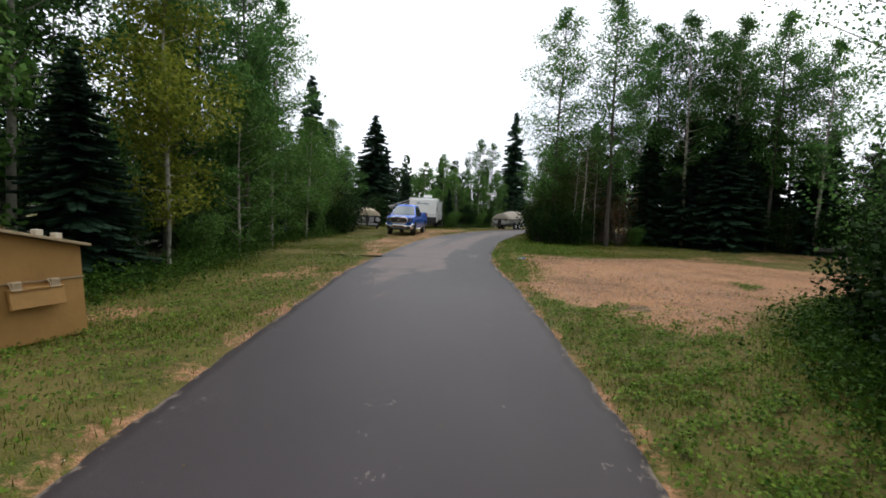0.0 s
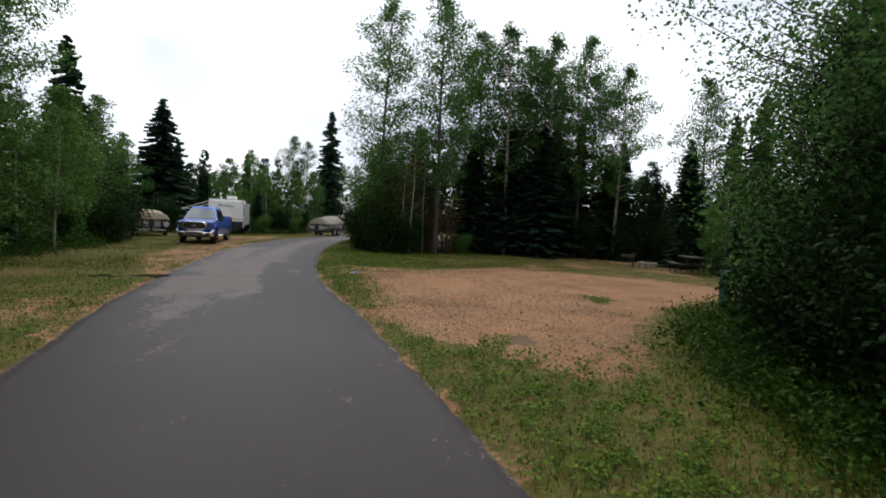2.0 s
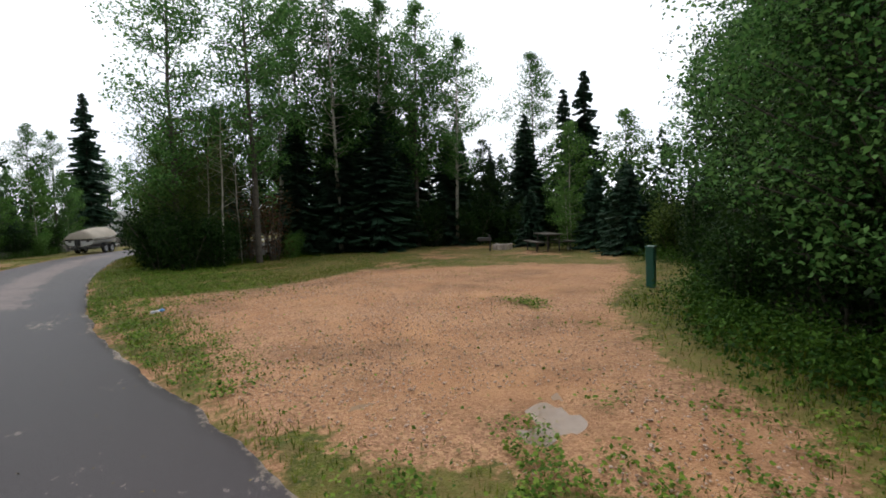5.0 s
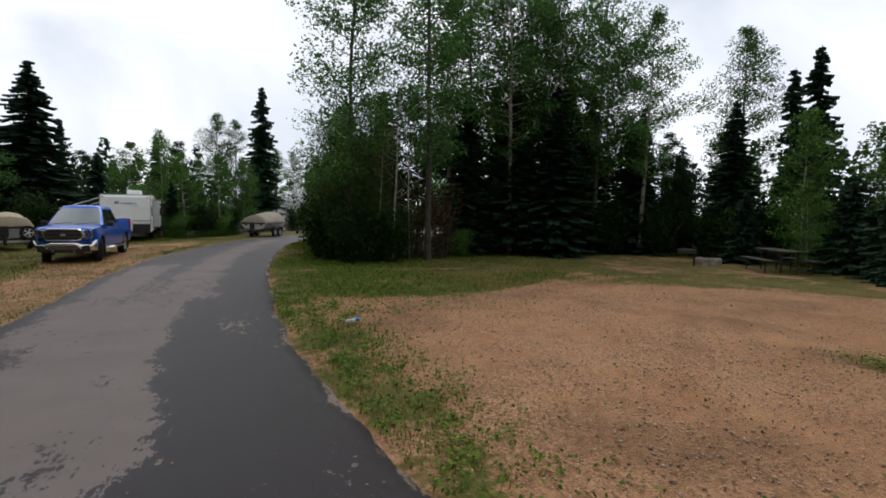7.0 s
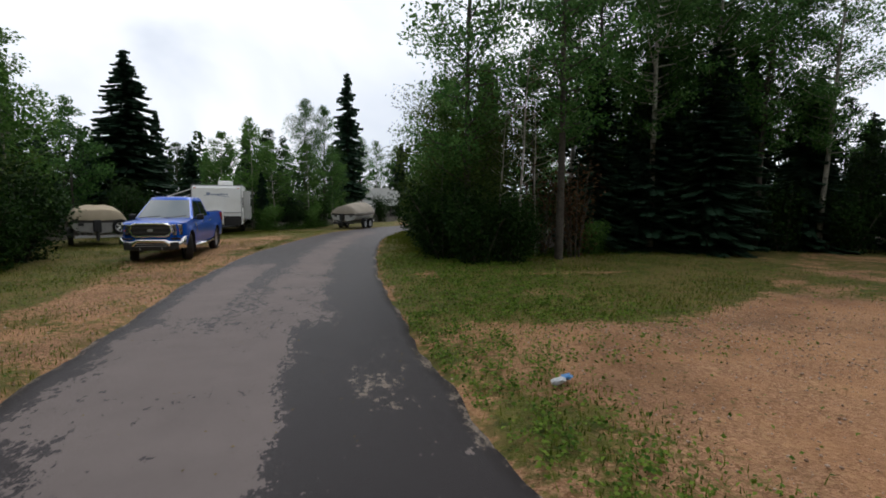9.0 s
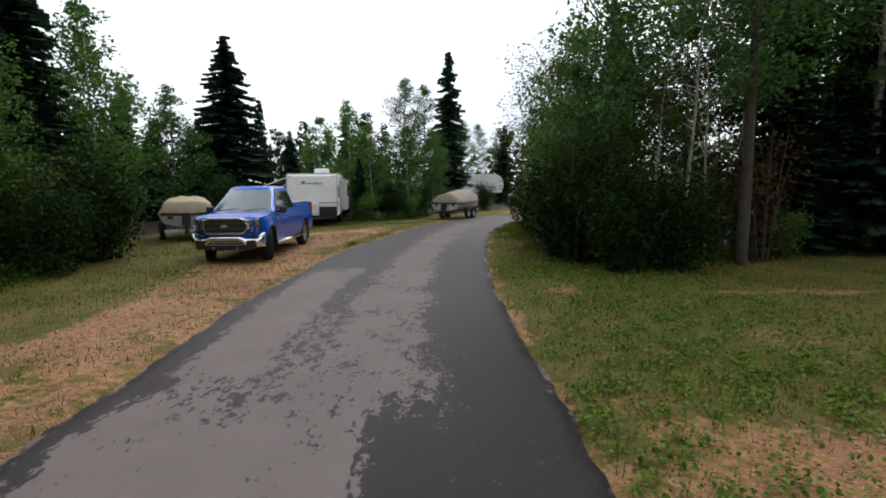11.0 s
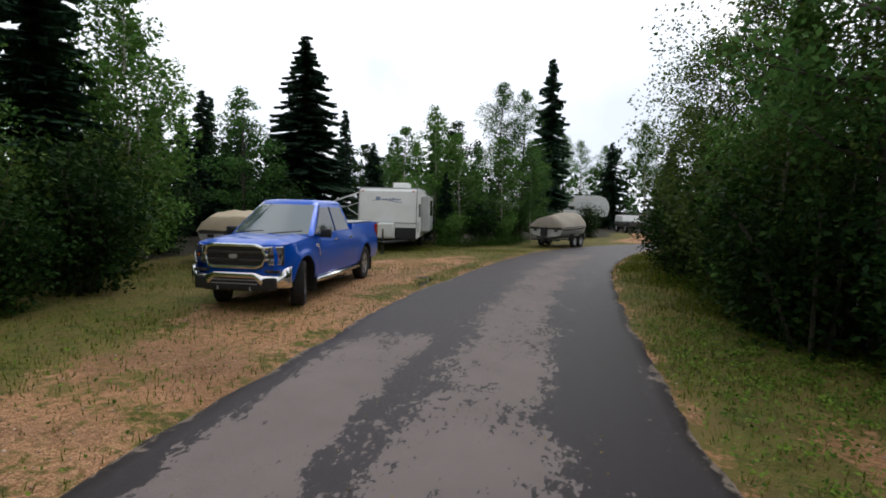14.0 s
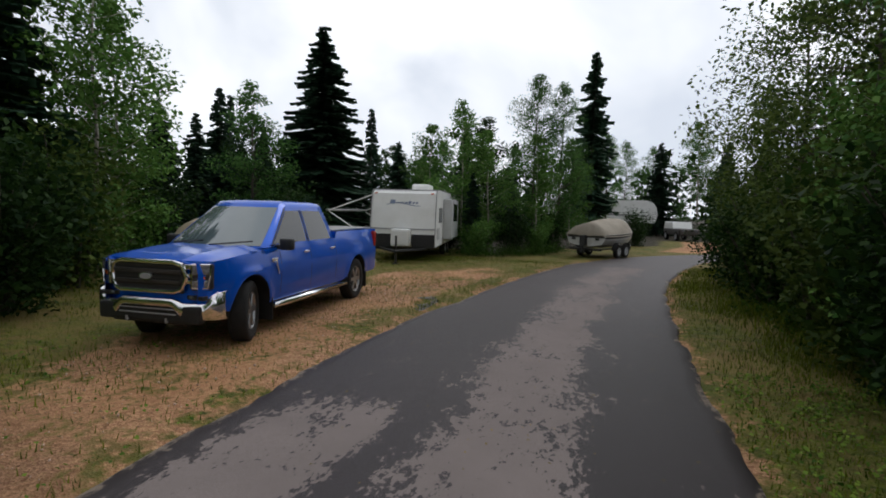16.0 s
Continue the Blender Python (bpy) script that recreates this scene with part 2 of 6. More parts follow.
M_LEAF_YOUNG = leaf_mat("young_leaves", (0.045, 0.125, 0.022), (0.140, 0.250, 0.058), vary=0.15)
M_LEAF_WILLOW = leaf_mat("willow_leaves", (0.018, 0.046, 0.007), (0.115, 0.160, 0.036), vary=0.15, through_light=0.34)
M_LEAF_BROWN = leaf_mat("dead_brown_leaves", (0.07, 0.042, 0.02), (0.16, 0.090, 0.045), vary=0.1)
M_NEEDLE = leaf_mat("spruce_needles", (0.012, 0.033, 0.018), (0.045, 0.088, 0.052), gloss=0.6, through_light=0.15)
M_HERB = leaf_mat("weeds_green", (0.030, 0.080, 0.008), (0.190, 0.275, 0.040), vary=0.1)
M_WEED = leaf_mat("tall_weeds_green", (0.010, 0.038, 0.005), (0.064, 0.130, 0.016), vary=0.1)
M_GRASS = leaf_mat("grass_blades", (0.036, 0.066, 0.006), (0.165, 0.190, 0.018), vary=0.1)
M_FALLEN = leaf_mat("fallen_leaves", (0.11, 0.085, 0.035), (0.24, 0.17, 0.07), vary=0.1, through_light=0.1)
M_STONE = leaf_mat("loose_stones", (0.26, 0.165, 0.11), (0.58, 0.44, 0.35), vary=0.0, through_light=0.0, gloss=0.8)
M_BLUE = mat("truck_paint_blue", (0.0005, 0.095, 0.58), 0.36, metal=0.3, second=(0.0005, 0.085, 0.52), scale=3, coat=0.8, spec=0.1)
M_CHROME = mat("chrome", (0.88, 0.88, 0.88), 0.17, metal=1.0, second=(0.8, 0.8, 0.8), scale=5)
M_BLACK = mat("black_plastic", (0.012, 0.012, 0.013), 0.55, second=(0.022, 0.022, 0.022), scale=20)
M_TYRE = mat("tyre_rubber", (0.009, 0.009, 0.009), 0.95, second=(0.018, 0.016, 0.015), scale=8, bump=0.3, bump_scale=40)
M_RIM = mat("rim_alloy", (0.45, 0.45, 0.46), 0.3, metal=0.9, second=(0.36, 0.36, 0.37), scale=8)
M_GLASS = mat("tinted_glass", (0.010, 0.013, 0.014), 0.03, second=(0.014, 0.018, 0.018), scale=2, spec=0.5, coat=0.3)
M_SHIELD = mat("windscreen_glass", (0.085, 0.115, 0.125), 0.05, second=(0.095, 0.125, 0.13), scale=2, spec=1.0, coat=1.0)
M_AMBER = mat("amber_lens", (0.75, 0.16, 0.01), 0.15, second=(0.6, 0.12, 0.01), scale=20, coat=0.6)
M_LAMP = mat("headlamp_lens", (0.38, 0.40, 0.43), 0.12, metal=0.6, second=(0.12, 0.13, 0.15), scale=30, coat=1.0)
M_RED = mat("red_lens", (0.45, 0.012, 0.010), 0.15, second=(0.35, 0.01, 0.01), scale=20, coat=0.6)
M_WHITE = mat("trailer_white_skin", (0.84, 0.84, 0.82), 0.38, second=(0.77, 0.77, 0.74), scale=1.5, bump=0.05, bump_scale=3)
M_WHITE2 = mat("trailer_grey_white_skin", (0.55, 0.56, 0.56), 0.45, second=(0.48, 0.48, 0.47), scale=1.5)
M_GREY = mat("grey_plastic", (0.32, 0.32, 0.32), 0.5, second=(0.26, 0.26, 0.26), scale=4)
M_DECAL = mat("decal_slate_blue", (0.16, 0.21, 0.32), 0.5, second=(0.2, 0.25, 0.35), scale=5)
M_COVER = mat("boat_cover_tan", (0.33, 0.29, 0.23), 0.85, second=(0.25, 0.215, 0.17), scale=1.6, bump=0.5, bump_scale=4)
M_COVER2 = mat("boat_cover_sand", (0.46, 0.38, 0.26), 0.85, second=(0.38, 0.31, 0.21), scale=1.6, bump=0.5, bump_scale=4)
M_HULL = mat("boat_hull_white", (0.55, 0.55, 0.53), 0.35, second=(0.44, 0.44, 0.42), scale=2.5)
M_HULL_DARK = mat("boat_hull_dark", (0.035, 0.032, 0.03), 0.45, second=(0.06, 0.05, 0.045), scale=2.5)
M_ALU = mat("bare_aluminium", (0.42, 0.41, 0.39), 0.5, metal=0.3, second=(0.32, 0.31, 0.29), scale=3)
M_STEEL = mat("galvanised_steel", (0.30, 0.30, 0.30), 0.5, metal=0.7, second=(0.2, 0.2, 0.2), scale=10)
M_DARKSTEEL = mat("dark_painted_steel", (0.022, 0.022, 0.022), 0.6, second=(0.05, 0.04, 0.034), scale=12)
M_RUST = mat("rusty_steel", (0.15, 0.060, 0.030), 0.85, second=(0.07, 0.03, 0.02), scale=9, bump=0.4, bump_scale=40)
M_BIN = mat("brown_painted_wood", (0.37, 0.20, 0.055), 0.7, second=(0.31, 0.165, 0.046), scale=2.5, bump=0.15, bump_scale=18)
M_BIN_TRIM = mat("bare_board", (0.42, 0.31, 0.19), 0.8, second=(0.30, 0.22, 0.13), scale=9, bump=0.3, bump_scale=30)
M_PALE = mat("pale_weathered_wood", (0.58, 0.52, 0.40), 0.8, second=(0.46, 0.40, 0.30), scale=10, bump=0.2, bump_scale=30)
M_TABLE = mat("dark_weathered_plank", (0.045, 0.036, 0.03), 0.75, second=(0.085, 0.07, 0.055), scale=5, bump=0.3, bump_scale=30, vary=0.2)
M_POST = mat("green_painted_post", (0.008, 0.085, 0.058), 0.5, second=(0.010, 0.065, 0.045), scale=6, bump=0.2, bump_scale=30)
M_CONCRETE = mat("pale_stone_ring", (0.42, 0.36, 0.31), 0.9, second=(0.28, 0.23, 0.19), scale=8, bump=0.5, bump_scale=30, vary=0.15)
M_POOL = mat("pale_silty_water", (0.27, 0.185, 0.115), 0.22, second=(0.22, 0.145, 0.085), scale=6, spec=0.5)
M_WATER = mat("rain_water", (0.030, 0.026, 0.022), 0.04, second=(0.045, 0.036, 0.028), scale=1.5, spec=0.6)
M_MUDWATER = mat("muddy_water", (0.25, 0.145, 0.065), 0.35, second=(0.20, 0.115, 0.055), scale=6, spec=0.3)
M_LITTER_BLUE = mat("blue_plastic", (0.06, 0.22, 0.50), 0.35, second=(0.10, 0.30, 0.60), scale=20)
M_LITTER_CLEAR = mat("whitish_plastic", (0.55, 0.57, 0.58), 0.3, second=(0.42, 0.44, 0.46), scale=20)


# ---- helpers for building ----
def part(name, bm, material, parent, label="", smooth=False):
    """Links a bmesh as one mesh object under a thing or a part."""
    me = bpy.data.meshes.new(name)
    bm.to_mesh(me)
    bm.free()
    me.materials.append(material)
    if smooth:
        me.shade_smooth()
    ob = new(name, me)
    ob.parent = parent
    return tagged(ob, label)


def mesh_np(name, verts, faces, material, smooth=False):
    """A mesh object from arrays of vertices and of equal-sided faces."""
    me = bpy.data.meshes.new(name)
    verts, faces = np.asarray(verts, float), np.asarray(faces, int)
    k = faces.shape[1]
    me.vertices.add(len(verts))
    me.vertices.foreach_set("co", verts.ravel())
    me.loops.add(faces.size)
    me.loops.foreach_set("vertex_index", faces.ravel())
    me.polygons.add(len(faces))
    me.polygons.foreach_set("loop_start", np.arange(len(faces)) * k)
    me.update(calc_edges=True)
    me.materials.append(material)
    if smooth:
        me.shade_smooth()
    return new(name, me)


def thing(name, m, label, category, group="", kind=""):
    ob = new(name)
    ob.matrix_basis = m
    ob.empty_display_size = 0.2
    return tagged(ob, label, category, group, kind)


def box(bm, c, s, bevel=0.0, m=None):
    """A box of size s about c, with bevelled edges."""
    r = bmesh.ops.create_cube(bm, size=1, matrix=(m or Matrix()) @ Matrix.Translation(c) @ Matrix.Diagonal((*s, 1)))
    if bevel:
        es = list({e for v in r["verts"] for e in v.link_edges})
        bmesh.ops.bevel(bm, geom=es, offset=bevel, segments=2, affect="EDGES", profile=0.6)
    return bm


def rod(bm, a, b, r0, r1=None, n=8, caps=True):
    """A round bar from a to b."""
    a, b = Vector(a), Vector(b)
    d = b - a
    q = d.to_track_quat("Z", "Y").to_matrix().to_4x4()
    bmesh.ops.create_cone(bm, cap_ends=caps, segments=n, radius1=r0, radius2=r0 if r1 is None else r1, depth=d.length, matrix=Matrix.Translation((a + b) / 2) @ q)
    return bm


def bars(bm, pts, r, n=6):
    for a, b in zip(pts, pts[1:]):
        rod(bm, a, b, r, n=n)
    return bm


def sheet(bm, rows, closed=False):
    """A skin over rows of points; every row has as many points."""
    vs = [[bm.verts.new(p) for p in r] for r in rows]
    for r0, r1 in zip(vs, vs[1:]):
        k = len(r0)
        for i in range(k if closed else k - 1):
            try:
                bm.faces.new((r0[i], r0[(i + 1) % k], r1[(i + 1) % k], r1[i]))
            except ValueError:
                pass
    return vs


# ---- plan: road edges, woods, gravel ----
ROAD_L = [(-1.6, -60), (-2.2, -12), (-2.45, 0), (-2.74, 2.4), (-3.16, 4.8), (-3.72, 7.8), (-4.64, 12.9), (-5.1, 18), (-5.35, 22), (-5.55, 25.5), (-5.48, 28.5), (-5.28, 32), (-4.8, 35), (-4.3, 37.8), (-3.3, 42), (-2.2, 45), (0.2, 49), (4, 52.6), (10, 55.5), (20, 58)]
ROAD_R = [(2.9, -60), (1.9, -12), (1.45, 0), (1.17, 3.4), (0.86, 6), (0.52, 8.2), (0.08, 11.3), (-0.29, 13.3), (-0.66, 15.3), (-0.99, 17.5), (-1.22, 20), (-1.30, 23), (-1.36, 26.5), (-1.2, 30.5), (-0.93, 34.3), (-0.45, 38.2), (0.4, 41.8), (1.3, 44.6), (2.5, 47.6), (4.5, 49.6), (7, 51.2), (12, 52.6), (21, 54)]
PAD = [(0.15, 11.6), (1.0, 10.2), (2.0, 8.6), (2.8, 7.7), (3.8, 8.6), (4.9, 10.6), (6.9, 12.9), (9.2, 14.4), (11, 15.3), (13, 17.2), (12.2, 18.6), (10.3, 20.2), (8.0, 21.7), (6.4, 23.0), (4.6, 21.9), (2.6, 20.9), (0.6, 21.3), (-1.0, 21.9), (-1.1, 20), (-0.7, 16.5), (-0.2, 13.2)]
MOTTLED = [(6.4, 23.0), (8.3, 25.8), (11.5, 28.6), (15.2, 30.2), (17, 28), (17, 23), (15.5, 19.4), (14, 17.6), (12.6, 17.4), (10.4, 20.0), (8.0, 21.5)]
SHOULDER = [(-5.2, 16), (-5.4, 21), (-5.6, 33), (-5.2, 36), (-4.5, 39.5), (-5, 41.5), (-6.5, 39.5), (-7.9, 38.5), (-8.6, 34), (-8.5, 29.5), (-7.7, 26), (-7.5, 22), (-6.2, 18.5)]
FARDIRT = [(1.5, 53), (3, 52.8), (7, 56), (7, 66), (5, 66), (3.5, 58)]
RIGHT_WOODS = [(0.9, 37), (1.5, 33), (2.4, 30), (6, 31), (10, 33.5), (13, 35), (16.5, 34), (18.5, 30), (19.5, 25), (18.3, 20.5), (16, 17.5), (13, 14.6), (10, 12.6), (7.6, 11.6), (6.0, 9.2), (4.9, 6), (4.3, 1), (4.4, -8), (34, -8), (38, 30), (34, 56), (22, 52), (12, 50.5), (6, 48.5), (3.8, 46), (2.2, 41.5)]
LEFT_WOODS = [(-7.7, -8), (-8.2, 6), (-8.6, 11), (-10.6, 17), (-11.6, 22), (-11.9, 27), (-12.8, 31), (-14, 35), (-13.6, 40), (-11.6, 44), (-10.5, 49.2), (-8, 47.6), (-6.6, 45.2), (-5, 46.2), (-3.8, 50), (-1.0, 54.5), (3, 58.5), (3.5, 64), (9, 70), (22, 62), (30, 66), (30, 82), (-34, 82), (-34, -8)]


def spline(pts, step=0.5):
    """Catmull-Rom through the points, as an array of points about step apart."""
    out = []
    p = [np.array(q, float) for q in pts]
    p = [2 * p[0] - p[1]] + p + [2 * p[-1] - p[-2]]
    for a, b, c, d in zip(p, p[1:], p[2:], p[3:]):
        n = max(1, int(np.linalg.norm(c - b) / step))
        for i in range(n):
            t = i / n
            out.append(0.5 * (2 * b + (c - a) * t + (2 * a - 5 * b + 4 * c - d) * t * t + (3 * b - a - 3 * c + d) * t ** 3))
    out.append(p[-2])
    return np.array(out)


def signed(poly, x, y):
    """Distance to a polygon's border, positive inside, for arrays of places."""
    x, y = np.asarray(x, float), np.asarray(y, float)
    inside = np.zeros(x.shape, bool)
    best = np.full(x.shape, 1e9)
    for (x0, y0), (x1, y1) in zip(poly, list(poly[1:]) + [poly[0]]):
        cross = ((y0 > y) != (y1 > y)) & (x < (x1 - x0) * (y - y0) / (y1 - y0 + 1e-12) + x0)
        inside ^= cross
        ll = (x1 - x0) ** 2 + (y1 - y0) ** 2
        t = np.clip(((x - x0) * (x1 - x0) + (y - y0) * (y1 - y0)) / ll, 0, 1)
        best = np.minimum(best, np.hypot(x - x0 - t * (x1 - x0), y - y0 - t * (y1 - y0)))
    return np.where(inside, best, -best)


EDGE_L, EDGE_R = spline(ROAD_L), spline(ROAD_R)
ROAD_POLY = [tuple(q) for q in EDGE_L[::3]] + [tuple(q) for q in EDGE_R[::-3]]


def smooth01(v, a, b):
    t = np.clip((v - a) / (b - a), 0, 1)
    return t * t * (3 - 2 * t)


def set_weight(ob, name, values):
    at = ob.data.attributes.new(name, "FLOAT", "POINT")
    at.data.foreach_set("value", np.asarray(values, float).ravel())


def patchy(x, y, f, seed):
    r = np.random.default_rng(seed)
    v = 0
    for k in range(5):
        a = r.uniform(0, 6.28)
        q = f * r.uniform(0.6, 1.7)
        v = v + np.sin((x * math.cos(a) + y * math.sin(a)) * q + r.uniform(0, 6.28))
    return smooth01(v, -0.6, 1.6)


def gravel_weight(x, y):
    g = smooth01(signed(PAD, x, y), -0.7, 0.9)
    weedy = np.exp(-((x - 0.3 + (y - 14) * 0.12) / 0.9) ** 2) * smooth01(y, 12.5, 14) * (1 - smooth01(y, 20, 23))
    tuft = np.exp(-(((x - 5.9) / 0.7) ** 2 + ((y - 14.3) / 0.6) ** 2)) + np.exp(-(((x - 5.4) / 0.5) ** 2 + ((y - 12.4) / 0.5) ** 2))
    g = g * (1 - 0.5 * weedy - 0.55 * np.clip(tuft, 0, 1))
    g = np.maximum(g, 0.61 * smooth01(signed(SHOULDER, x, y), -0.5, 0.5))
    g = np.maximum(g, smooth01(signed(FARDIRT, x, y), -0.6, 0.6))
    lawn = np.exp(-(((x - 12.5) / 3.5) ** 2 + ((y - 27) / 3.2) ** 2))
    g = np.maximum(g, 0.40 * lawn)
    g = np.maximum(g, (0.28 + 0.24 * patchy(x, y, 1.1, 61)) * smooth01(signed(MOTTLED, x, y), -0.5, 0.6))
    bare = np.exp(-(((x - 3.6) / 2.2) ** 2 + ((y - 26) / 0.35) ** 2)) + np.exp(-(((x - 1.7) / 0.8) ** 2 + ((y - 23.4) / 0.4) ** 2)) + np.exp(-(((x + 0.1) / 0.5) ** 2 + ((y - 26.4) / 0.9) ** 2))
    g = np.maximum(g, 0.62 * np.clip(bare, 0, 1))
    d = -signed(ROAD_POLY, x, y)
    left = x < np.interp(y, EDGE_L[:, 1], EDGE_L[:, 0]) + 0.5
    g = np.maximum(g, np.where(left & (y < 30), np.where(y < 4.5, 0.52, 0.52), 0.50) * (1 - smooth01(d, 0.12, np.where(left, 0.75, 0.40))) * (y < 48))
    g = np.maximum(g, 0.62 * np.exp(-(((x + 5.7) / 0.9) ** 2 + ((y - 11.8) / 2.6) ** 2)))
    g = np.maximum(g, 0.5 * np.exp(-(((x + 6.0) / 1.0) ** 2 + ((y - 6.6) / 0.9) ** 2)))
    return g


def build_ground():
    xs = np.concatenate([[-900, -400, -180, -90, -55], np.arange(-34, 34.01, 0.25), [55, 90, 180, 400, 900]])
    ys = np.concatenate([[-900, -400, -180, -90, -50, -25], np.arange(-8, 62.01, 0.25), [70, 85, 110, 180, 400, 1500]])
    gx, gy = np.meshgrid(xs, ys)
    x, y = gx.ravel(), gy.ravel()
    road = signed(ROAD_POLY, x, y)
    rng = np.random.default_rng(3)
    bumps = 0.012 * (np.sin(x * 1.7 + 0.4) * np.cos(y * 1.3) + np.sin(x * 0.6 - y * 0.8)) + rng.normal(0, 0.004, x.shape)
    z = np.where(road > -0.12, -0.06, -0.012 + bumps * smooth01(-road, 0.1, 1.2))
    n, m = len(ys), len(xs)
    i = np.arange(n * m).reshape(n, m)
    f = np.stack([i[:-1, :-1], i[:-1, 1:], i[1:, 1:], i[1:, :-1]], -1).reshape(-1, 4)
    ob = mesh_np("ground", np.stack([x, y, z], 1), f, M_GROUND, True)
    set_weight(ob, "gravel", gravel_weight(x, y))
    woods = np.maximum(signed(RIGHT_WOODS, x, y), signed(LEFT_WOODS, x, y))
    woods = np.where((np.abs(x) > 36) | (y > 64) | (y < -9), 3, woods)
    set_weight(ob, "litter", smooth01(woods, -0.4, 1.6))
    tagged(ob, "worn turf and pinkish gravel clearing beside the asphalt lane", "ground", kind="structure")


def build_road():
    """The lane: a slab with a ragged edge, its top at zero; pale where it has dried."""
    n = 26
    # stations by matching y, denser near the walk
    st = np.concatenate([np.linspace(-60, -4, 20), np.arange(-3.8, 46, 0.16)])
    lx, rx = np.interp(st, EDGE_L[:, 1], EDGE_L[:, 0]), np.interp(st, EDGE_R[:, 1], EDGE_R[:, 0])
    left = np.stack([lx, st], 1)
    right = np.stack([rx, st], 1)
    # the bend at the end, matched by share of length
    li, ri = np.argmin(abs(EDGE_L[:, 1] - 46)), np.argmin(abs(EDGE_R[:, 1] - 46))
    k = 40
    tl = np.stack([np.interp(np.linspace(0.01, 1, k), np.linspace(0, 1, len(EDGE_L) - li), EDGE_L[li:, j]) for j in (0, 1)], 1)
    tr = np.stack([np.interp(np.linspace(0.01, 1, k), np.linspace(0, 1, len(EDGE_R) - ri), EDGE_R[ri:, j]) for j in (0, 1)], 1)
    left, right = np.concatenate([left, tl]), np.concatenate([right, tr])
    rng = np.random.default_rng(5)
    wob = lambda: np.convolve(rng.normal(0, 0.05, len(left)), np.ones(4) / 4, "same")
    left[:, 0] += wob()
    right[:, 0] += wob()
    u = np.linspace(0, 1, n)
    pts = left[:, None] * (1 - u[None, :, None]) + right[:, None] * u[None, :, None]
    crown = 0.0 - 0.018 * (2 * u - 1) ** 4
    z = np.broadcast_to(crown, pts.shape[:2])
    top = np.concatenate([pts, z[..., None]], 2)
    lo_l, lo_r = top[:, :1].copy(), top[:, -1:].copy()
    lo_l[..., 2] = lo_r[..., 2] = -0.09
    lo_l[..., 0] -= 0.03
    lo_r[..., 0] += 0.03
    allp = np.concatenate([lo_l, top, lo_r], 1)
    r, c = allp.shape[:2]
    i = np.arange(r * c).reshape(r, c)
    f = np.stack([i[:-1, :-1], i[:-1, 1:], i[1:, 1:], i[1:, :-1]], -1).reshape(-1, 4)
    ob = mesh_np("road", allp.reshape(-1, 3), f, M_ROAD, True)
    uu = np.broadcast_to(np.concatenate([[0], u, [1]]), (r, c))
    yy = allp[..., 1]
    edge = smooth01(uu, 0.03, 0.10)
    band = lambda a, b, s: smooth01(uu, a - s, a + s) * (1 - smooth01(uu, b - s, b + s))
    first = smooth01(yy, 12.0, 15.5) * (1 - smooth01(yy, 20.5, 23.5)) * band(0.06, 0.60, 0.05)
    streak = smooth01(yy, 8, 13) * (1 - smooth01(yy, 14, 17)) * band(0.15, 0.42, 0.08) * 0.62
    leftband = smooth01(yy, 21, 23) * (1 - smooth01(yy, 28.0, 29.5)) * band(0.08, 0.33, 0.05)
    mid = smooth01(yy, 20, 22.5) * (1 - smooth01(yy, 36, 39)) * band(0.42, 0.72, 0.09) * 0.78
    mid2 = smooth01(yy, 19, 22) * (1 - smooth01(yy, 24, 27)) * band(0.30, 0.5, 0.08) * 0.55
    far = smooth01(yy, 33, 37) * (1 - smooth01(yy, 42, 46)) * band(0.35, 0.75, 0.12) * 0.62
    pool = 1 - 0.8 * np.exp(-(((uu - 0.1) / 0.12) ** 2 + ((yy - 17.6) / 1.0) ** 2))
    dry = np.max([first * pool, streak, leftband, mid, mid2, far], 0) * edge
    set_weight(ob, "dry", dry)
    set_weight(ob, "soaked", smooth01(yy, 9.5, 14) * (1 - smooth01(yy, 30, 38)) * (0.55 + 0.45 * smooth01(uu, 0.4, 0.7)))
    sand = 0.62 * (1 - smooth01(np.minimum(uu, 1 - uu), 0.0, 0.035)) + 0.45 * band(0.72, 0.97, 0.05) * np.exp(-((yy - 19.0) / 1.6) ** 2)
    set_weight(ob, "sand", sand)
    tagged(ob, "narrow asphalt campground lane, damp with pale dried patches", "road", kind="structure")


build_ground()
build_road()


# ---- trees ----
def leaf_cards(rng, centers, size, flat=0.5, ratio=0.62, droop=0.0):
    """Small folded leaves at the given places: arrays of vertices and four-sided faces."""
    n = len(centers)
    nor = rng.normal(0, 1, (n, 3))
    nor[:, 2] += flat * 2.2
    nor /= np.linalg.norm(nor, axis=1)[:, None]
    a = np.cross(nor, rng.normal(0, 1, (n, 3)))
    a /= np.linalg.norm(a, axis=1)[:, None] + 1e-9
    a[:, 2] -= droop
    b = np.cross(nor, a)
    s = size * rng.uniform(0.6, 1.3, n)[:, None]
    fold = nor * s * 0.12
    v = np.stack([centers - a * s * 0.5, centers + b * s * ratio * 0.5 + fold, centers + a * s * 0.5, centers - b * s * ratio * 0.5 + fold], 1)
    return v.reshape(-1, 3), np.arange(n * 4).reshape(n, 4)


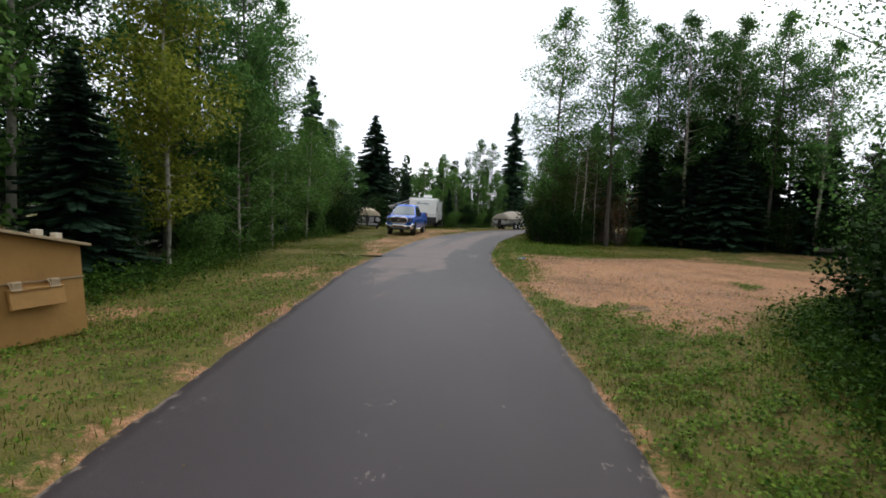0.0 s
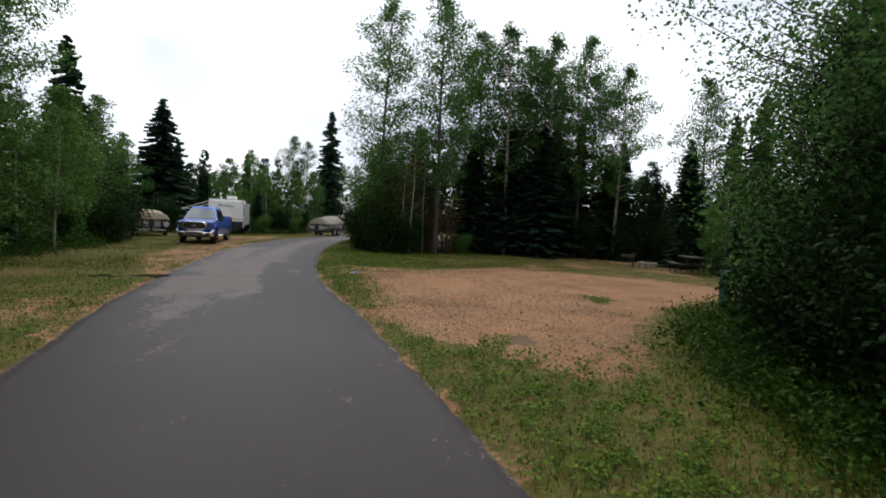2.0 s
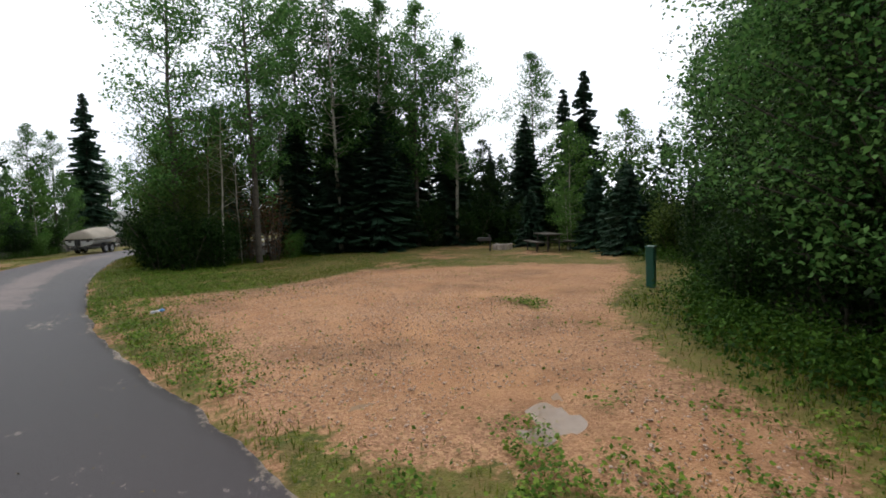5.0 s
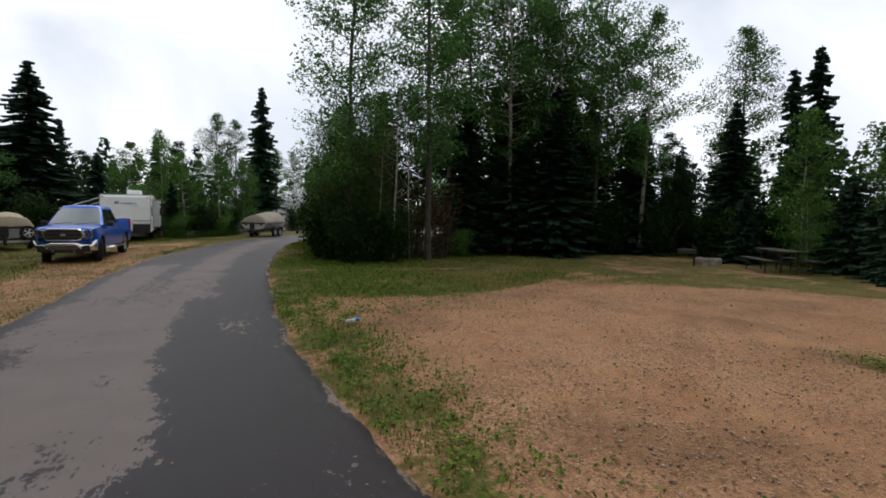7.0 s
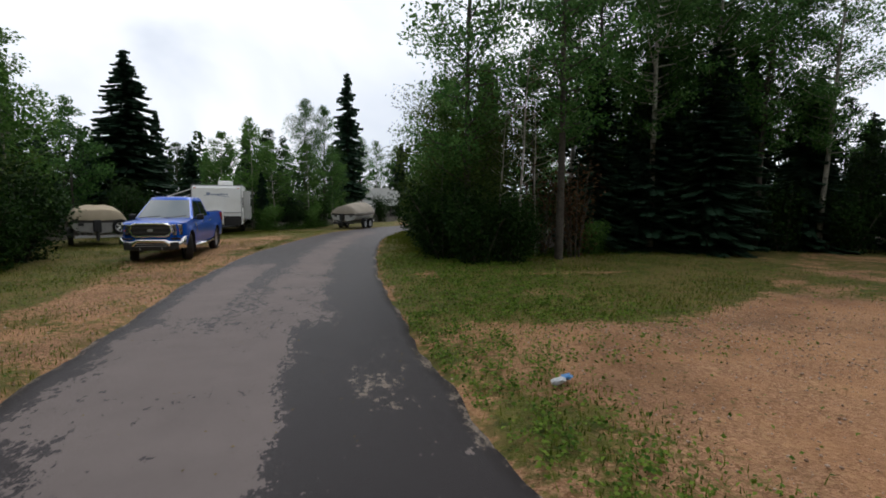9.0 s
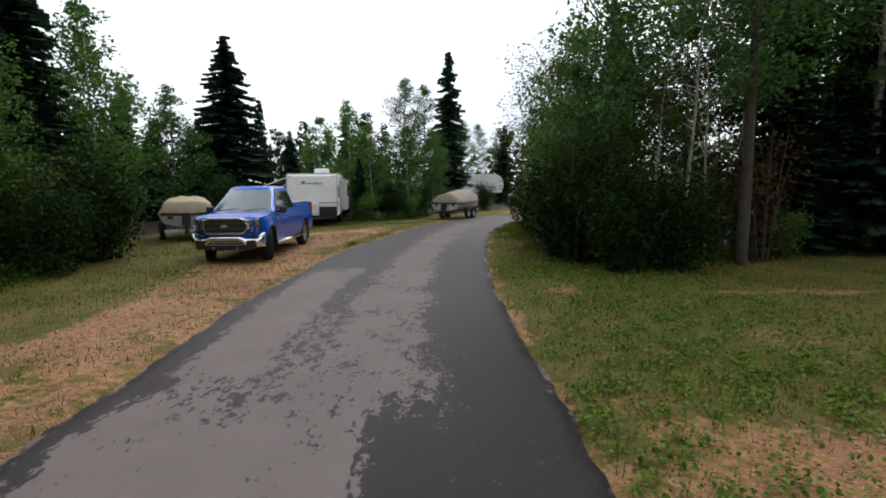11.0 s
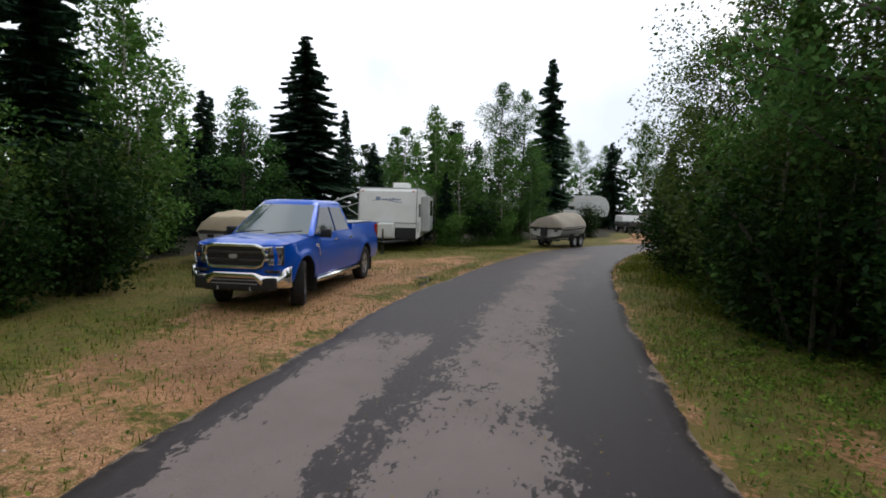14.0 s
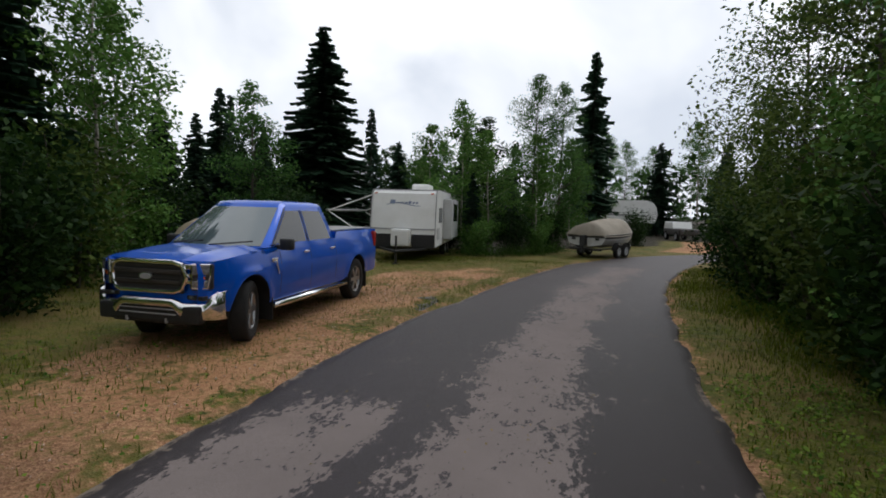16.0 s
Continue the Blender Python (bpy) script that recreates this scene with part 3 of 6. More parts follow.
def limb(bm, pts, r0, r1, n=6):
    """A tapered, bent limb along points."""
    rows = []
    for i, p in enumerate(pts):
        d = (pts[min(i + 1, len(pts) - 1)] - pts[max(i - 1, 0)])
        d = d.normalized() if d.length else Vector((0, 0, 1))
        q = d.to_track_quat("Z", "Y")
        r = r0 + (r1 - r0) * i / (len(pts) - 1)
        rows.append([p + q @ Vector((math.cos(6.283 * k / n) * r, math.sin(6.283 * k / n) * r, 0)) for k in range(n)])
    sheet(bm, rows, True)


def leafy_tree(name, seed, h, bare, rad, leaves, size, leaf, bark, label, trunk_r=0.11, lean=(0, 0), clumps=34, shape=1.0, spread=0.38, category="tree", single=False):
    """A deciduous tree: bent trunk, limbs, and a crown of single leaves round the limbs' ends. bare: share of clear trunk."""
    rng = np.random.default_rng(seed)
    t = thing(name, Matrix(), label, category)
    bm = bmesh.new()
    k = 9
    bend = rng.normal(0, 0.10, (k + 1, 2)).cumsum(0) * 0.6
    tp = [Vector((bend[i, 0] * i / k + lean[0] * i / k, bend[i, 1] * i / k + lean[1] * i / k, h * 0.97 * i / k - (0.08 if i == 0 else 0))) for i in range(k + 1)]
    limb(bm, tp, trunk_r, 0.012, 8)
    cen = []
    for c in range(clumps):
        f = bare + (1 - bare) * (c + rng.uniform(0, 1)) / clumps
        z = f * h
        j = min(int(f * k), k - 1)
        base = tp[j].lerp(tp[j + 1], f * k - j)
        g = (f - bare) / (1 - bare)
        reach = rad * max(0.12, (math.sin(math.pi * min(1, 0.14 + 0.86 * g)) ** 0.75 if shape > 0 else (1 - g) ** 0.8)) * rng.uniform(0.55, 1.1)
        az = rng.uniform(0, 6.283)
        tip = base + Vector((math.cos(az) * reach, math.sin(az) * reach, reach * rng.uniform(0.1, 0.75)))
        midp = base.lerp(tip, 0.5) + Vector((0, 0, -0.06 * reach))
        arm = bmesh.new() if single else bm
        limb(arm, [base, midp, tip], max(0.012, trunk_r * 0.34 * (1 - 0.7 * f)), 0.006, 4)
        if single:
            part("branch", arm, bark, t, smooth=True)
        cen.append((np.array(tip), reach))
        cen.append((np.array(midp), reach * 0.7))
    part("trunk", bm, bark, t, smooth=True)
    w = np.array([max(0.45 * rad, r) for _, r in cen])
    cnt = rng.multinomial(leaves, w / w.sum())
    pos = []
    for (p, r), n in zip(cen, cnt):
        q = rng.normal(0, 1, (n, 3))
        q *= (rng.uniform(0, 1, n) ** 0.45 / np.linalg.norm(q, axis=1))[:, None]
        q *= np.array([1.0, 1.0, 0.7]) * 1.55 * spread * (0.5 + 0.5 * r / rad) * rad
        pos.append(p + q)
    pos = np.concatenate(pos)
    pos[:, 2] = np.maximum(pos[:, 2], 0.12)
    v, f = leaf_cards(rng, pos, size)
    crown = mesh_np("crown", v, f, leaf)
    crown.parent = t
    return t


def spruce_tree(name, seed, h, rad, label, dens=1.0, bare=0.03, needle=None):
    """A spruce: straight trunk and whorls of drooping boughs, each a fan of needle sprays."""
    rng = np.random.default_rng(seed)
    t = thing(name, Matrix(), label, "spruce tree")
    bm = bmesh.new()
    limb(bm, [Vector((0, 0, -0.08)), Vector((0.02, 0, h * 0.5)), Vector((0, 0.02, h))], 0.022 * h / 2 + 0.03, 0.008, 7)
    vs, fs, base = [], [], 0
    z = h * bare + 0.15
    while z < h * 0.985:
        g = 1 - z / h
        nb = int(5 + 3 * min(1, g * 2))
        for b in range(nb):
            az = rng.uniform(0, 6.283)
            ln = rad * (g ** 0.75) * rng.uniform(0.55, 1.12) + 0.07
            zb = z + rng.uniform(-0.13, 0.13)
            d = np.array([math.cos(az), math.sin(az), 0])
            side = np.array([-d[1], d[0], 0])
            k = max(2, int(ln / 0.15 * dens))
            s = (np.arange(k) + rng.uniform(0.2, 0.9, k)) / k
            zz = zb + ln * (0.10 * s - 0.42 * s ** 1.6 + 0.16 * s ** 4)
            c = d * (s * ln)[:, None]
            c[:, 2] = zz
            if rng.uniform() < 0.35:
                limb(bm, [Vector((0, 0, zb)), Vector(c[-1])], 0.012, 0.004, 3)
            hang = (0.10 + 0.16 * rng.uniform(0, 1, k) * (0.5 + 0.5 * g))[:, None]
            tilt = side * rng.uniform(-0.08, 0.08, k)[:, None]
            down = np.array([0, 0, -1.0]) * hang + tilt
            vs.append(np.stack([c - d * 0.13, c + d * 0.12, c + d * 0.09 + down, c - d * 0.08 + down * 0.75], 1).reshape(-1, 3))
            fs.append(np.arange(k * 4).reshape(k, 4) + base)
            base += k * 4
            for sg in (-1, 1):
                ext = (0.10 + 0.26 * ln * (1 - 0.75 * s) * rng.uniform(0.6, 1.1, k))[:, None]
                out = side * sg * 0.85 + d * 0.55
                tip = c + out * ext
                tip[:, 2] -= 0.10 * ext[:, 0] + rng.uniform(0, 0.07, k)
                wd = (0.09 + 0.14 * ext)
                mid = (c + tip) / 2
                v = np.stack([c, mid + d * wd - np.array([0, 0, 0.03]), tip, mid - d * wd + np.array([0, 0, 0.02])], 1)
                vs.append(v.reshape(-1, 3))
                fs.append(np.arange(k * 4).reshape(k, 4) + base)
                base += k * 4
        z += rng.uniform(0.13, 0.20) * (0.65 + 0.5 * g) * (h / 9) ** 0.4
    part("trunk", bm, M_BARK, t, smooth=True)
    crown = mesh_np("crown", np.concatenate(vs), np.concatenate(fs), needle or M_NEEDLE)
    crown.parent = t
    return t


def shrub(name, seed, h, rad, leaves, size, leaf, label, stems=9):
    """A bush: several stems from the ground, leafy from the ground to the top."""
    rng = np.random.default_rng(seed)
    t = thing(name, Matrix(), label, "shrub")
    bm = bmesh.new()
    pos = []
    for s in range(stems):
        az, out = rng.uniform(0, 6.283), rad * rng.uniform(0.15, 0.85)
        hh = h * rng.uniform(0.6, 1.0) * (1 - 0.25 * out / rad)
        tip = Vector((math.cos(az) * out, math.sin(az) * out, hh))
        st = Vector((math.cos(az) * 0.15, math.sin(az) * 0.15, -0.05))
        md = st.lerp(tip, 0.5) + Vector((0, 0, 0.1 * h))
        limb(bm, [st, md, tip], 0.03, 0.006, 5)
        n = leaves // stems
        f = rng.uniform(0.05, 1, n) ** 0.8
        p = np.array(st)[None] * ((1 - f) ** 2)[:, None] + 2 * np.array(md)[None] * (f * (1 - f))[:, None] + np.array(tip)[None] * (f ** 2)[:, None]
        q = rng.normal(0, 1, (n, 3))
        p += q * (rng.uniform(0, 1, n) ** 0.5 / np.linalg.norm(q, axis=1))[:, None] * rad * 0.46
        pos.append(p)
    part("stem", bm, M_BARK, t, smooth=True)
    pos = np.concatenate(pos)
    pos[:, 2] = np.abs(pos[:, 2]) + 0.03
    v, f = leaf_cards(rng, pos, size)
    crown = mesh_np("foliage", v, f, leaf)
    crown.parent = t
    return t


A_LABEL = "tall slender aspen with grey-green leaves at the edge of the woods"
ASPENS = [leafy_tree("aspen_tree", 11 + i, 12.0, (0.26, 0.18, 0.32, 0.10)[i], (1.75, 1.9, 1.7, 2.0)[i], 12600, 0.118, M_LEAF, M_BIRCH if i == 2 else M_BARK, A_LABEL, trunk_r=0.12, clumps=84, spread=0.24) for i in range(4)]
# the first kind has forest shade in its leaf colour, the second plain leaves
INNER = [leafy_tree("aspen_tree", 31 + i, 12.0, 0.12, 2.1, 5200, 0.22, (M_LEAF_SHADED, M_LEAF)[i], M_BARK, "slender aspen standing deep in the woods", trunk_r=0.12, clumps=30, spread=0.32) for i in range(2)]
YOUNG = [leafy_tree("young_aspen", 41 + i, 7.0, 0.06, 1.35, 6000, 0.13, M_LEAF_YOUNG, M_BIRCH, "young light-green aspen with a pale stem", trunk_r=0.06, clumps=44, spread=0.28) for i in range(3)]
YELLOW = leafy_tree("yellowing_aspen", 51, 8.5, 0.14, 1.35, 10000, 0.12, M_LEAF_YELLOW, M_BIRCH, "aspen with yellowing leaves in front of dark spruces", trunk_r=0.07, clumps=40)
# the second kind carries the shade under the canopy in its leaf colour
NEAR = [leafy_tree("aspen_tree", 61 + i, 9.0, 0.10, 2.4, 16500, 0.09, (M_LEAF, M_LEAF_SHADED)[i], M_BARK, "leafy aspen overhanging the gravel pad", trunk_r=0.09, clumps=80, spread=0.26) for i in range(2)]
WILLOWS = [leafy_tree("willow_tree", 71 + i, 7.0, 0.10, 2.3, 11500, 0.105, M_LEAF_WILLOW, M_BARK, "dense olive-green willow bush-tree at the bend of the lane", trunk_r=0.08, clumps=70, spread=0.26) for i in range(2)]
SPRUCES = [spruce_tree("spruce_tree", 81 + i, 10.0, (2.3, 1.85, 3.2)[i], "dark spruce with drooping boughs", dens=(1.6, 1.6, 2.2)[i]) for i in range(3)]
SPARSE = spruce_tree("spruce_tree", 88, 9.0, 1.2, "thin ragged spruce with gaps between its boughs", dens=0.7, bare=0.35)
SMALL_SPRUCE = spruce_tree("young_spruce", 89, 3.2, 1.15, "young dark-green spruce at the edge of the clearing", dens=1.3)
# the first bush is coloured as if shaded, for the black hollows below trees
SHRUBS = [shrub("shrub", 91 + i, 2.6, 1.3, 4200, 0.105, (M_LEAF_SHADED, M_LEAF_WILLOW, M_LEAF_YOUNG)[i], ("leafy bush at the edge of the woods, shade put into its leaf colour", "olive-green willow bush beside the clearing", "fresh green leafy bush at the woodland edge")[i]) for i in range(3)]
BROWN = shrub("dying_bush", 97, 3.4, 1.2, 1500, 0.10, M_LEAF_BROWN, "dying bush with withered reddish-brown leaves", stems=12)
BARE = leafy_tree("dead_birch", 99, 7.0, 0.35, 1.2, 160, 0.08, M_LEAF_BROWN, M_BIRCH, "dead pale birch with bare crooked branches", trunk_r=0.05, clumps=26, single=True)
LEANING = leafy_tree("leaning_birch", 101, 7.5, 0.45, 1.7, 6000, 0.10, M_LEAF, M_BIRCH, "pale-stemmed birch leaning over the gravel pad", trunk_r=0.085, lean=(-1.3, 0.9), clumps=40)
USED = {}


def plant(src, x, y, h=None, turn=None, wide=1.0):
    """Stands a copy (the first time the tree itself) at x, y, scaled to height h."""
    hh = {o: v for o, v in FULL}[src]
    s = (h or hh) / hh
    m = Matrix.Translation((x, y, -0.03)) @ Matrix.Rotation(turn if turn is not None else random.uniform(0, 6.28), 4, "Z") @ Matrix.Diagonal((s * wide, s * wide, s, 1))
    if src not in USED:
        USED[src] = True
        src.matrix_basis = m
        return src
    k = src.scale
    return copy_thing(src, m @ Matrix.Diagonal((1 / k.x, 1 / k.y, 1 / k.z, 1)))


FULL = [(o, 12.0) for o in ASPENS + INNER] + [(o, 7.0) for o in YOUNG] + [(YELLOW, 8.5)] + [(o, 9.0) for o in NEAR] + [(o, 7.0) for o in WILLOWS] + [(o, 10.0) for o in SPRUCES] + [(SPARSE, 9.0), (SMALL_SPRUCE, 3.2)] + [(o, 2.6) for o in SHRUBS] + [(BROWN, 3.4), (BARE, 7.0), (LEANING, 7.5)]

# trees that stand out singly: kind, x, y, height
for src, x, y, h in [
    (SPRUCES[2], -14.5, 46.4, 10.3), (SPRUCES[1], -2.0, 65.7, 14.4), (SPRUCES[1], -14.5, 32.2, 10.4), (YOUNG[0], -14.6, 35.6, 7.2), (YOUNG[1], -13.7, 34.0, 7.9), (YOUNG[2], -12.9, 29.4, 5.0),
    (SPRUCES[1], -21.6, 48.0, 8.2), (SPARSE, -22.6, 50.1, 8.3), (SPRUCES[0], -22.7, 53.4, 6.9), (SPRUCES[1], -21.1, 45.7, 6.4), (SPRUCES[0], -19.5, 41.8, 6.2),
    (SPARSE, -16.2, 55.9, 8.5), (SPRUCES[1], -18.8, 50.5, 6.0), (SPRUCES[0], -12.8, 52.0, 5.8), (SPRUCES[1], -10.0, 57.0, 7.6),
    (YOUNG[1], -10.4, 50.2, 6.5), (YOUNG[2], -7.9, 47.3, 6.9), (YOUNG[0], -6.6, 47.2, 5.6), (ASPENS[1], -5.0, 50.6, 8.9), (ASPENS[3], -3.7, 51.2, 8.6), (SPRUCES[1], -7.2, 46.3, 3.6),
    (YOUNG[1], -4.6, 48.6, 5.6), (YOUNG[2], -3.2, 53.5, 6.0),
    (ASPENS[0], -0.6, 69.5, 8.8), (ASPENS[2], 7.9, 76.5, 11.0), (ASPENS[3], 1.5, 79, 9.5), (ASPENS[1], 4.2, 80, 9.0), (SPRUCES[0], 9.5, 74, 8.5), (SPRUCES[1], 12, 72, 10), (SPRUCES[0], 4.5, 77, 9),
    (WILLOWS[0], 2.5, 38.6, 7.0), (WILLOWS[1], 2.4, 35.3, 7.0), (WILLOWS[0], 2.9, 32.6, 7.0), (WILLOWS[1], 3.2, 43.0, 5.8),
    (ASPENS[1], 1.6, 29.4, 13.2), (WILLOWS[0], 1.9, 30.0, 4.6), (ASPENS[0], 4.5, 29.0, 13.8), (YOUNG[0], 1.0, 31.0, 5.0), (ASPENS[2], 15.6, 30.2, 11.6), (ASPENS[2], 9.0, 31.0, 13.4), (ASPENS[2], 6.7, 33.2, 12.6), (ASPENS[0], 10.8, 32.2, 13.0),
    (ASPENS[0], 13.5, 31.0, 13.4), (ASPENS[2], 12.2, 33.6, 13.0), (ASPENS[2], 15.0, 32.0, 11.8), 
    (SPRUCES[2], 10.9, 30.4, 7.6), (SPRUCES[0], 13.0, 31.8, 6.8), (SPRUCES[0], 8.6, 31.4, 6.0), (SPRUCES[2], 15.6, 31.0, 6.4),
    (SPRUCES[2], 9.4, 31.6, 7.8), (SPRUCES[0], 12.1, 31.4, 8.0), (SPRUCES[1], 14.2, 32.4, 8.4), (SPRUCES[0], 7.2, 31.8, 7.2), (SPRUCES[1], 16.9, 31.8, 7.4), (INNER[0], 5.6, 34.2, 7.6), (INNER[0], 8.0, 34.8, 8.2), (INNER[1], 10.2, 35.2, 8.6), (INNER[0], 12.6, 35.8, 8.4), (INNER[0], 14.4, 34.8, 7.8), (ASPENS[0], 7.8, 32.6, 13.6), (ASPENS[2], 11.4, 31.2, 13.2),
    (BARE, 3.1, 28.9, 6.8), (BARE, 3.9, 29.5, 5.4), (BARE, 2.7, 29.7, 5.8), (BROWN, 5.3, 29.6, 3.6), (BROWN, 4.2, 29.8, 3.2),
    (ASPENS[0], 20.6, 29.1, 11.2), (SPARSE, 20.3, 26.5, 8.4), (SPRUCES[1], 22.5, 27.0, 9.8), (SPRUCES[0], 18.8, 28.0, 7.2), (SPRUCES[0], 18.9, 31.2, 5.6), (INNER[0], 19.8, 33.0, 6.6), (INNER[0], 17.8, 33.6, 6.8), (INNER[0], 17.6, 30.4, 5.0), (INNER[0], 21.4, 31.0, 6.4), (YOUNG[0], 19.1, 21.6, 6.3), (YOUNG[1], 18.4, 24.4, 6.2),
    (SMALL_SPRUCE, 15.9, 19.2, 3.2), (SMALL_SPRUCE, 17.0, 20.2, 3.6), (SMALL_SPRUCE, 16.8, 25.6, 2.8), (SMALL_SPRUCE, 17.6, 22.2, 3.4), (YOUNG[2], 16.2, 22.6, 3.2),
    (LEANING, 12.3, 13.3, 8.2), (NEAR[0], 11.6, 11.2, 9.0), (NEAR[0], 9.4, 10.4, 8.6), (NEAR[0], 7.1, 9.0, 8.8), (NEAR[0], 6.6, 5.6, 8.6), (NEAR[0], 6.0, 2.6, 8.8), (NEAR[1], 9.2, 6.4, 6.4), (NEAR[0], 15.4, 12.4, 8.4), (NEAR[0], 7.6, 6.9, 8.6), (NEAR[1], 7.4, 9.2, 5.4), (NEAR[1], 8.0, 10.0, 5.2), (NEAR[1], 13.0, 10.2, 6.2), (NEAR[0], 9.8, 9.4, 9.2), (INNER[0], 14.6, 11.4, 6.6), (INNER[0], 16.6, 13.2, 10.4), (INNER[0], 18.6, 15.0, 10.0), (INNER[0], 20.8, 17.2, 9.4), (INNER[0], 13.4, 8.8, 6.2), (INNER[0], 16.2, 10.8, 7.0), (INNER[1], 18.4, 12.4, 8.6), (NEAR[1], 15.4, 14.0, 8.4), (NEAR[0], 17.4, 16.0, 8.2), (INNER[1], 21.2, 19.6, 8.4), (NEAR[0], 14.0, 11.2, 8.8), (NEAR[0], 5.4, 1.6, 8.6),
    (YELLOW, -8.6, 11.0, 8.4), (SPRUCES[2], -8.8, 8.6, 4.7), (SPRUCES[0], -9.4, 5.8, 5.2), (YOUNG[1], -9.8, 6.9, 9.6), (ASPENS[0], -11.4, 5.4, 11.0), (ASPENS[2], -10.6, 8.8, 11.0), (ASPENS[1], -9.9, 12.6, 11.4), (ASPENS[3], -10.4, 14.8, 12.0), (ASPENS[0], -9.6, 16.2, 11.0),
    (ASPENS[3], -11.2, 18.4, 11.4), (ASPENS[2], -11.0, 20.4, 10.6), (SPRUCES[1], -12.2, 21.4, 9.6), (YOUNG[0], -10.6, 23.2, 6.0), (YOUNG[1], -11.6, 25.4, 6.4), (YOUNG[2], -10.9, 21.6, 5.4), (YOUNG[0], -12.4, 28.2, 6.2),
    (YOUNG[1], -8.9, 14.6, 6.2), (YOUNG[2], -9.6, 18.0, 5.0),
]:
    plant(src, x, y, h)

# bushes along the borders of the woods: kind, x, y, height
for k, x, y, h in [
    (0, -11.4, 30.4, 2.9), (1, -12.0, 28.4, 3.0), (1, -12.9, 32.8, 3.4), (0, -12.6, 30.8, 3.4), (0, -10.9, 28.0, 2.2), (1, -15.0, 34.6, 3.6), (0, -15.6, 37.4, 3.0), (0, -12.6, 40.6, 2.8),
    (0, -8.7, 9.6, 1.9), (2, -9.0, 12.6, 1.7), (0, -10.0, 15.6, 1.9), (2, -10.4, 17.4, 1.6), (0, -11.0, 19.6, 2.0), (2, -11.4, 22.6, 1.9), (0, -11.6, 24.2, 2.2), (2, -11.6, 26.4, 2.3),
    (2, -7.0, 45.6, 1.8), (0, -5.6, 46.8, 1.9), (2, -4.6, 47.6, 1.6), (0, -8.8, 48.2, 2.2), (0, -4.0, 50.4, 2.2), (2, -1.8, 55.0, 2.0), (0, 0.6, 57.4, 2.4),
    (1, 1.1, 31.6, 3.0), (0, 0.9, 29.4, 2.8), (0, 1.7, 28.3, 2.4), (0, 2.6, 28.4, 2.0), (0, 3.2, 29.8, 2.2), (0, 0.9, 30.6, 2.2), (2, 6.2, 30.3, 1.4), (1, 1.3, 34.0, 2.8), (1, 1.5, 37.0, 2.8), (1, 1.9, 40.2, 2.8), (1, 3.0, 44.4, 2.8), (1, 4.6, 46.6, 3.0), (1, 1.9, 33.0, 3.6),
    (0, 8.2, 32.4, 2.0), (0, 11.6, 34.0, 2.2), (0, 14.4, 33.6, 2.2), (0, 17.0, 32.4, 2.4), (0, 18.6, 29.2, 2.2), (0, 19.4, 26.4, 2.4), (0, 18.9, 22.8, 2.4), (0, 17.6, 19.2, 2.4), (1, 15.6, 17.2, 2.2), (0, 14.0, 15.4, 2.4),
    (0, 12.8, 14.2, 1.7), (0, 10.6, 12.4, 1.6), (2, 10.2, 12.0, 1.2), (0, 7.9, 11.2, 1.8), (0, 7.0, 9.4, 2.2), (0, 5.2, 7.4, 2.2), (0, 4.6, 5.6, 2.2), (0, 4.2, 4.0, 2.4), (0, 4.1, 2.2, 2.4), (0, 4.3, 0.2, 2.2), (0, 5.8, 5.4, 3.0), (0, 5.4, 3.2, 3.2), (0, 7.2, 3.8, 2.8), (0, 8.4, 8.8, 3.0), (0, 6.8, 7.6, 3.2), (0, 9.6, 10.8, 2.8), (0, 11.2, 11.6, 2.6), (0, 6.4, 4.4, 3.2),
    (0, 14.2, 30.4, 2.8), (0, 16.4, 29.6, 2.6), (0, 17.8, 27.4, 2.6), (0, 15.6, 34.4, 3.4), (0, 13.0, 33.2, 3.2), (0, 18.4, 31.4, 3.4), (0, 20.4, 28.2, 3.4), (0, 20.6, 24.6, 3.2), (0, 19.8, 21.0, 3.2), (0, 9.8, 32.8, 2.8), (0, 7.0, 32.0, 2.6), (0, 4.9, 4.8, 2.4), (0, 4.6, 2.8, 2.6), (0, 1.2, 36.0, 2.4), (0, 1.6, 38.8, 2.4),
]:
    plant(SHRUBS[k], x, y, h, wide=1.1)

# the depth of the woods
placed = [(o.location.x, o.location.y) for o in scene.objects if o.parent is None and o.type == "EMPTY"]
rng_w = random.Random(17)
for poly, count in ((RIGHT_WOODS, 78), (LEFT_WOODS, 125)):
    xs, ys = [p[0] for p in poly], [p[1] for p in poly]
    got = tries = 0
    while got < count and tries < 9000:
        tries += 1
        x, y = rng_w.uniform(min(xs), max(xs)), rng_w.uniform(min(ys), max(ys))
        depth = float(signed(poly, np.array([x]), np.array([y]))[0])
        if depth < 1.0 or depth > 13 or (-1 < x < 9 and 56 < y < 79) or min((x - a) ** 2 + (y - b) ** 2 for a, b in placed) < 2.0 ** 2:
            continue
        placed.append((x, y))
        got += 1
        tall = 12.5 if (x < 17 and x > 0 and 24 < y < 45) or (x < 0 and y < 22) else 6.6
        pick = rng_w.random()
        if pick < 0.30:
            plant(SPRUCES[rng_w.randrange(3)], x, y, tall * rng_w.uniform(0.55, 0.85))
        elif pick < 0.80:
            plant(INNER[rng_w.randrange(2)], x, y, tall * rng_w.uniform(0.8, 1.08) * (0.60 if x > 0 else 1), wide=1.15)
        else:
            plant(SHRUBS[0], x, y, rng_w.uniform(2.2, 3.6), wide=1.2)


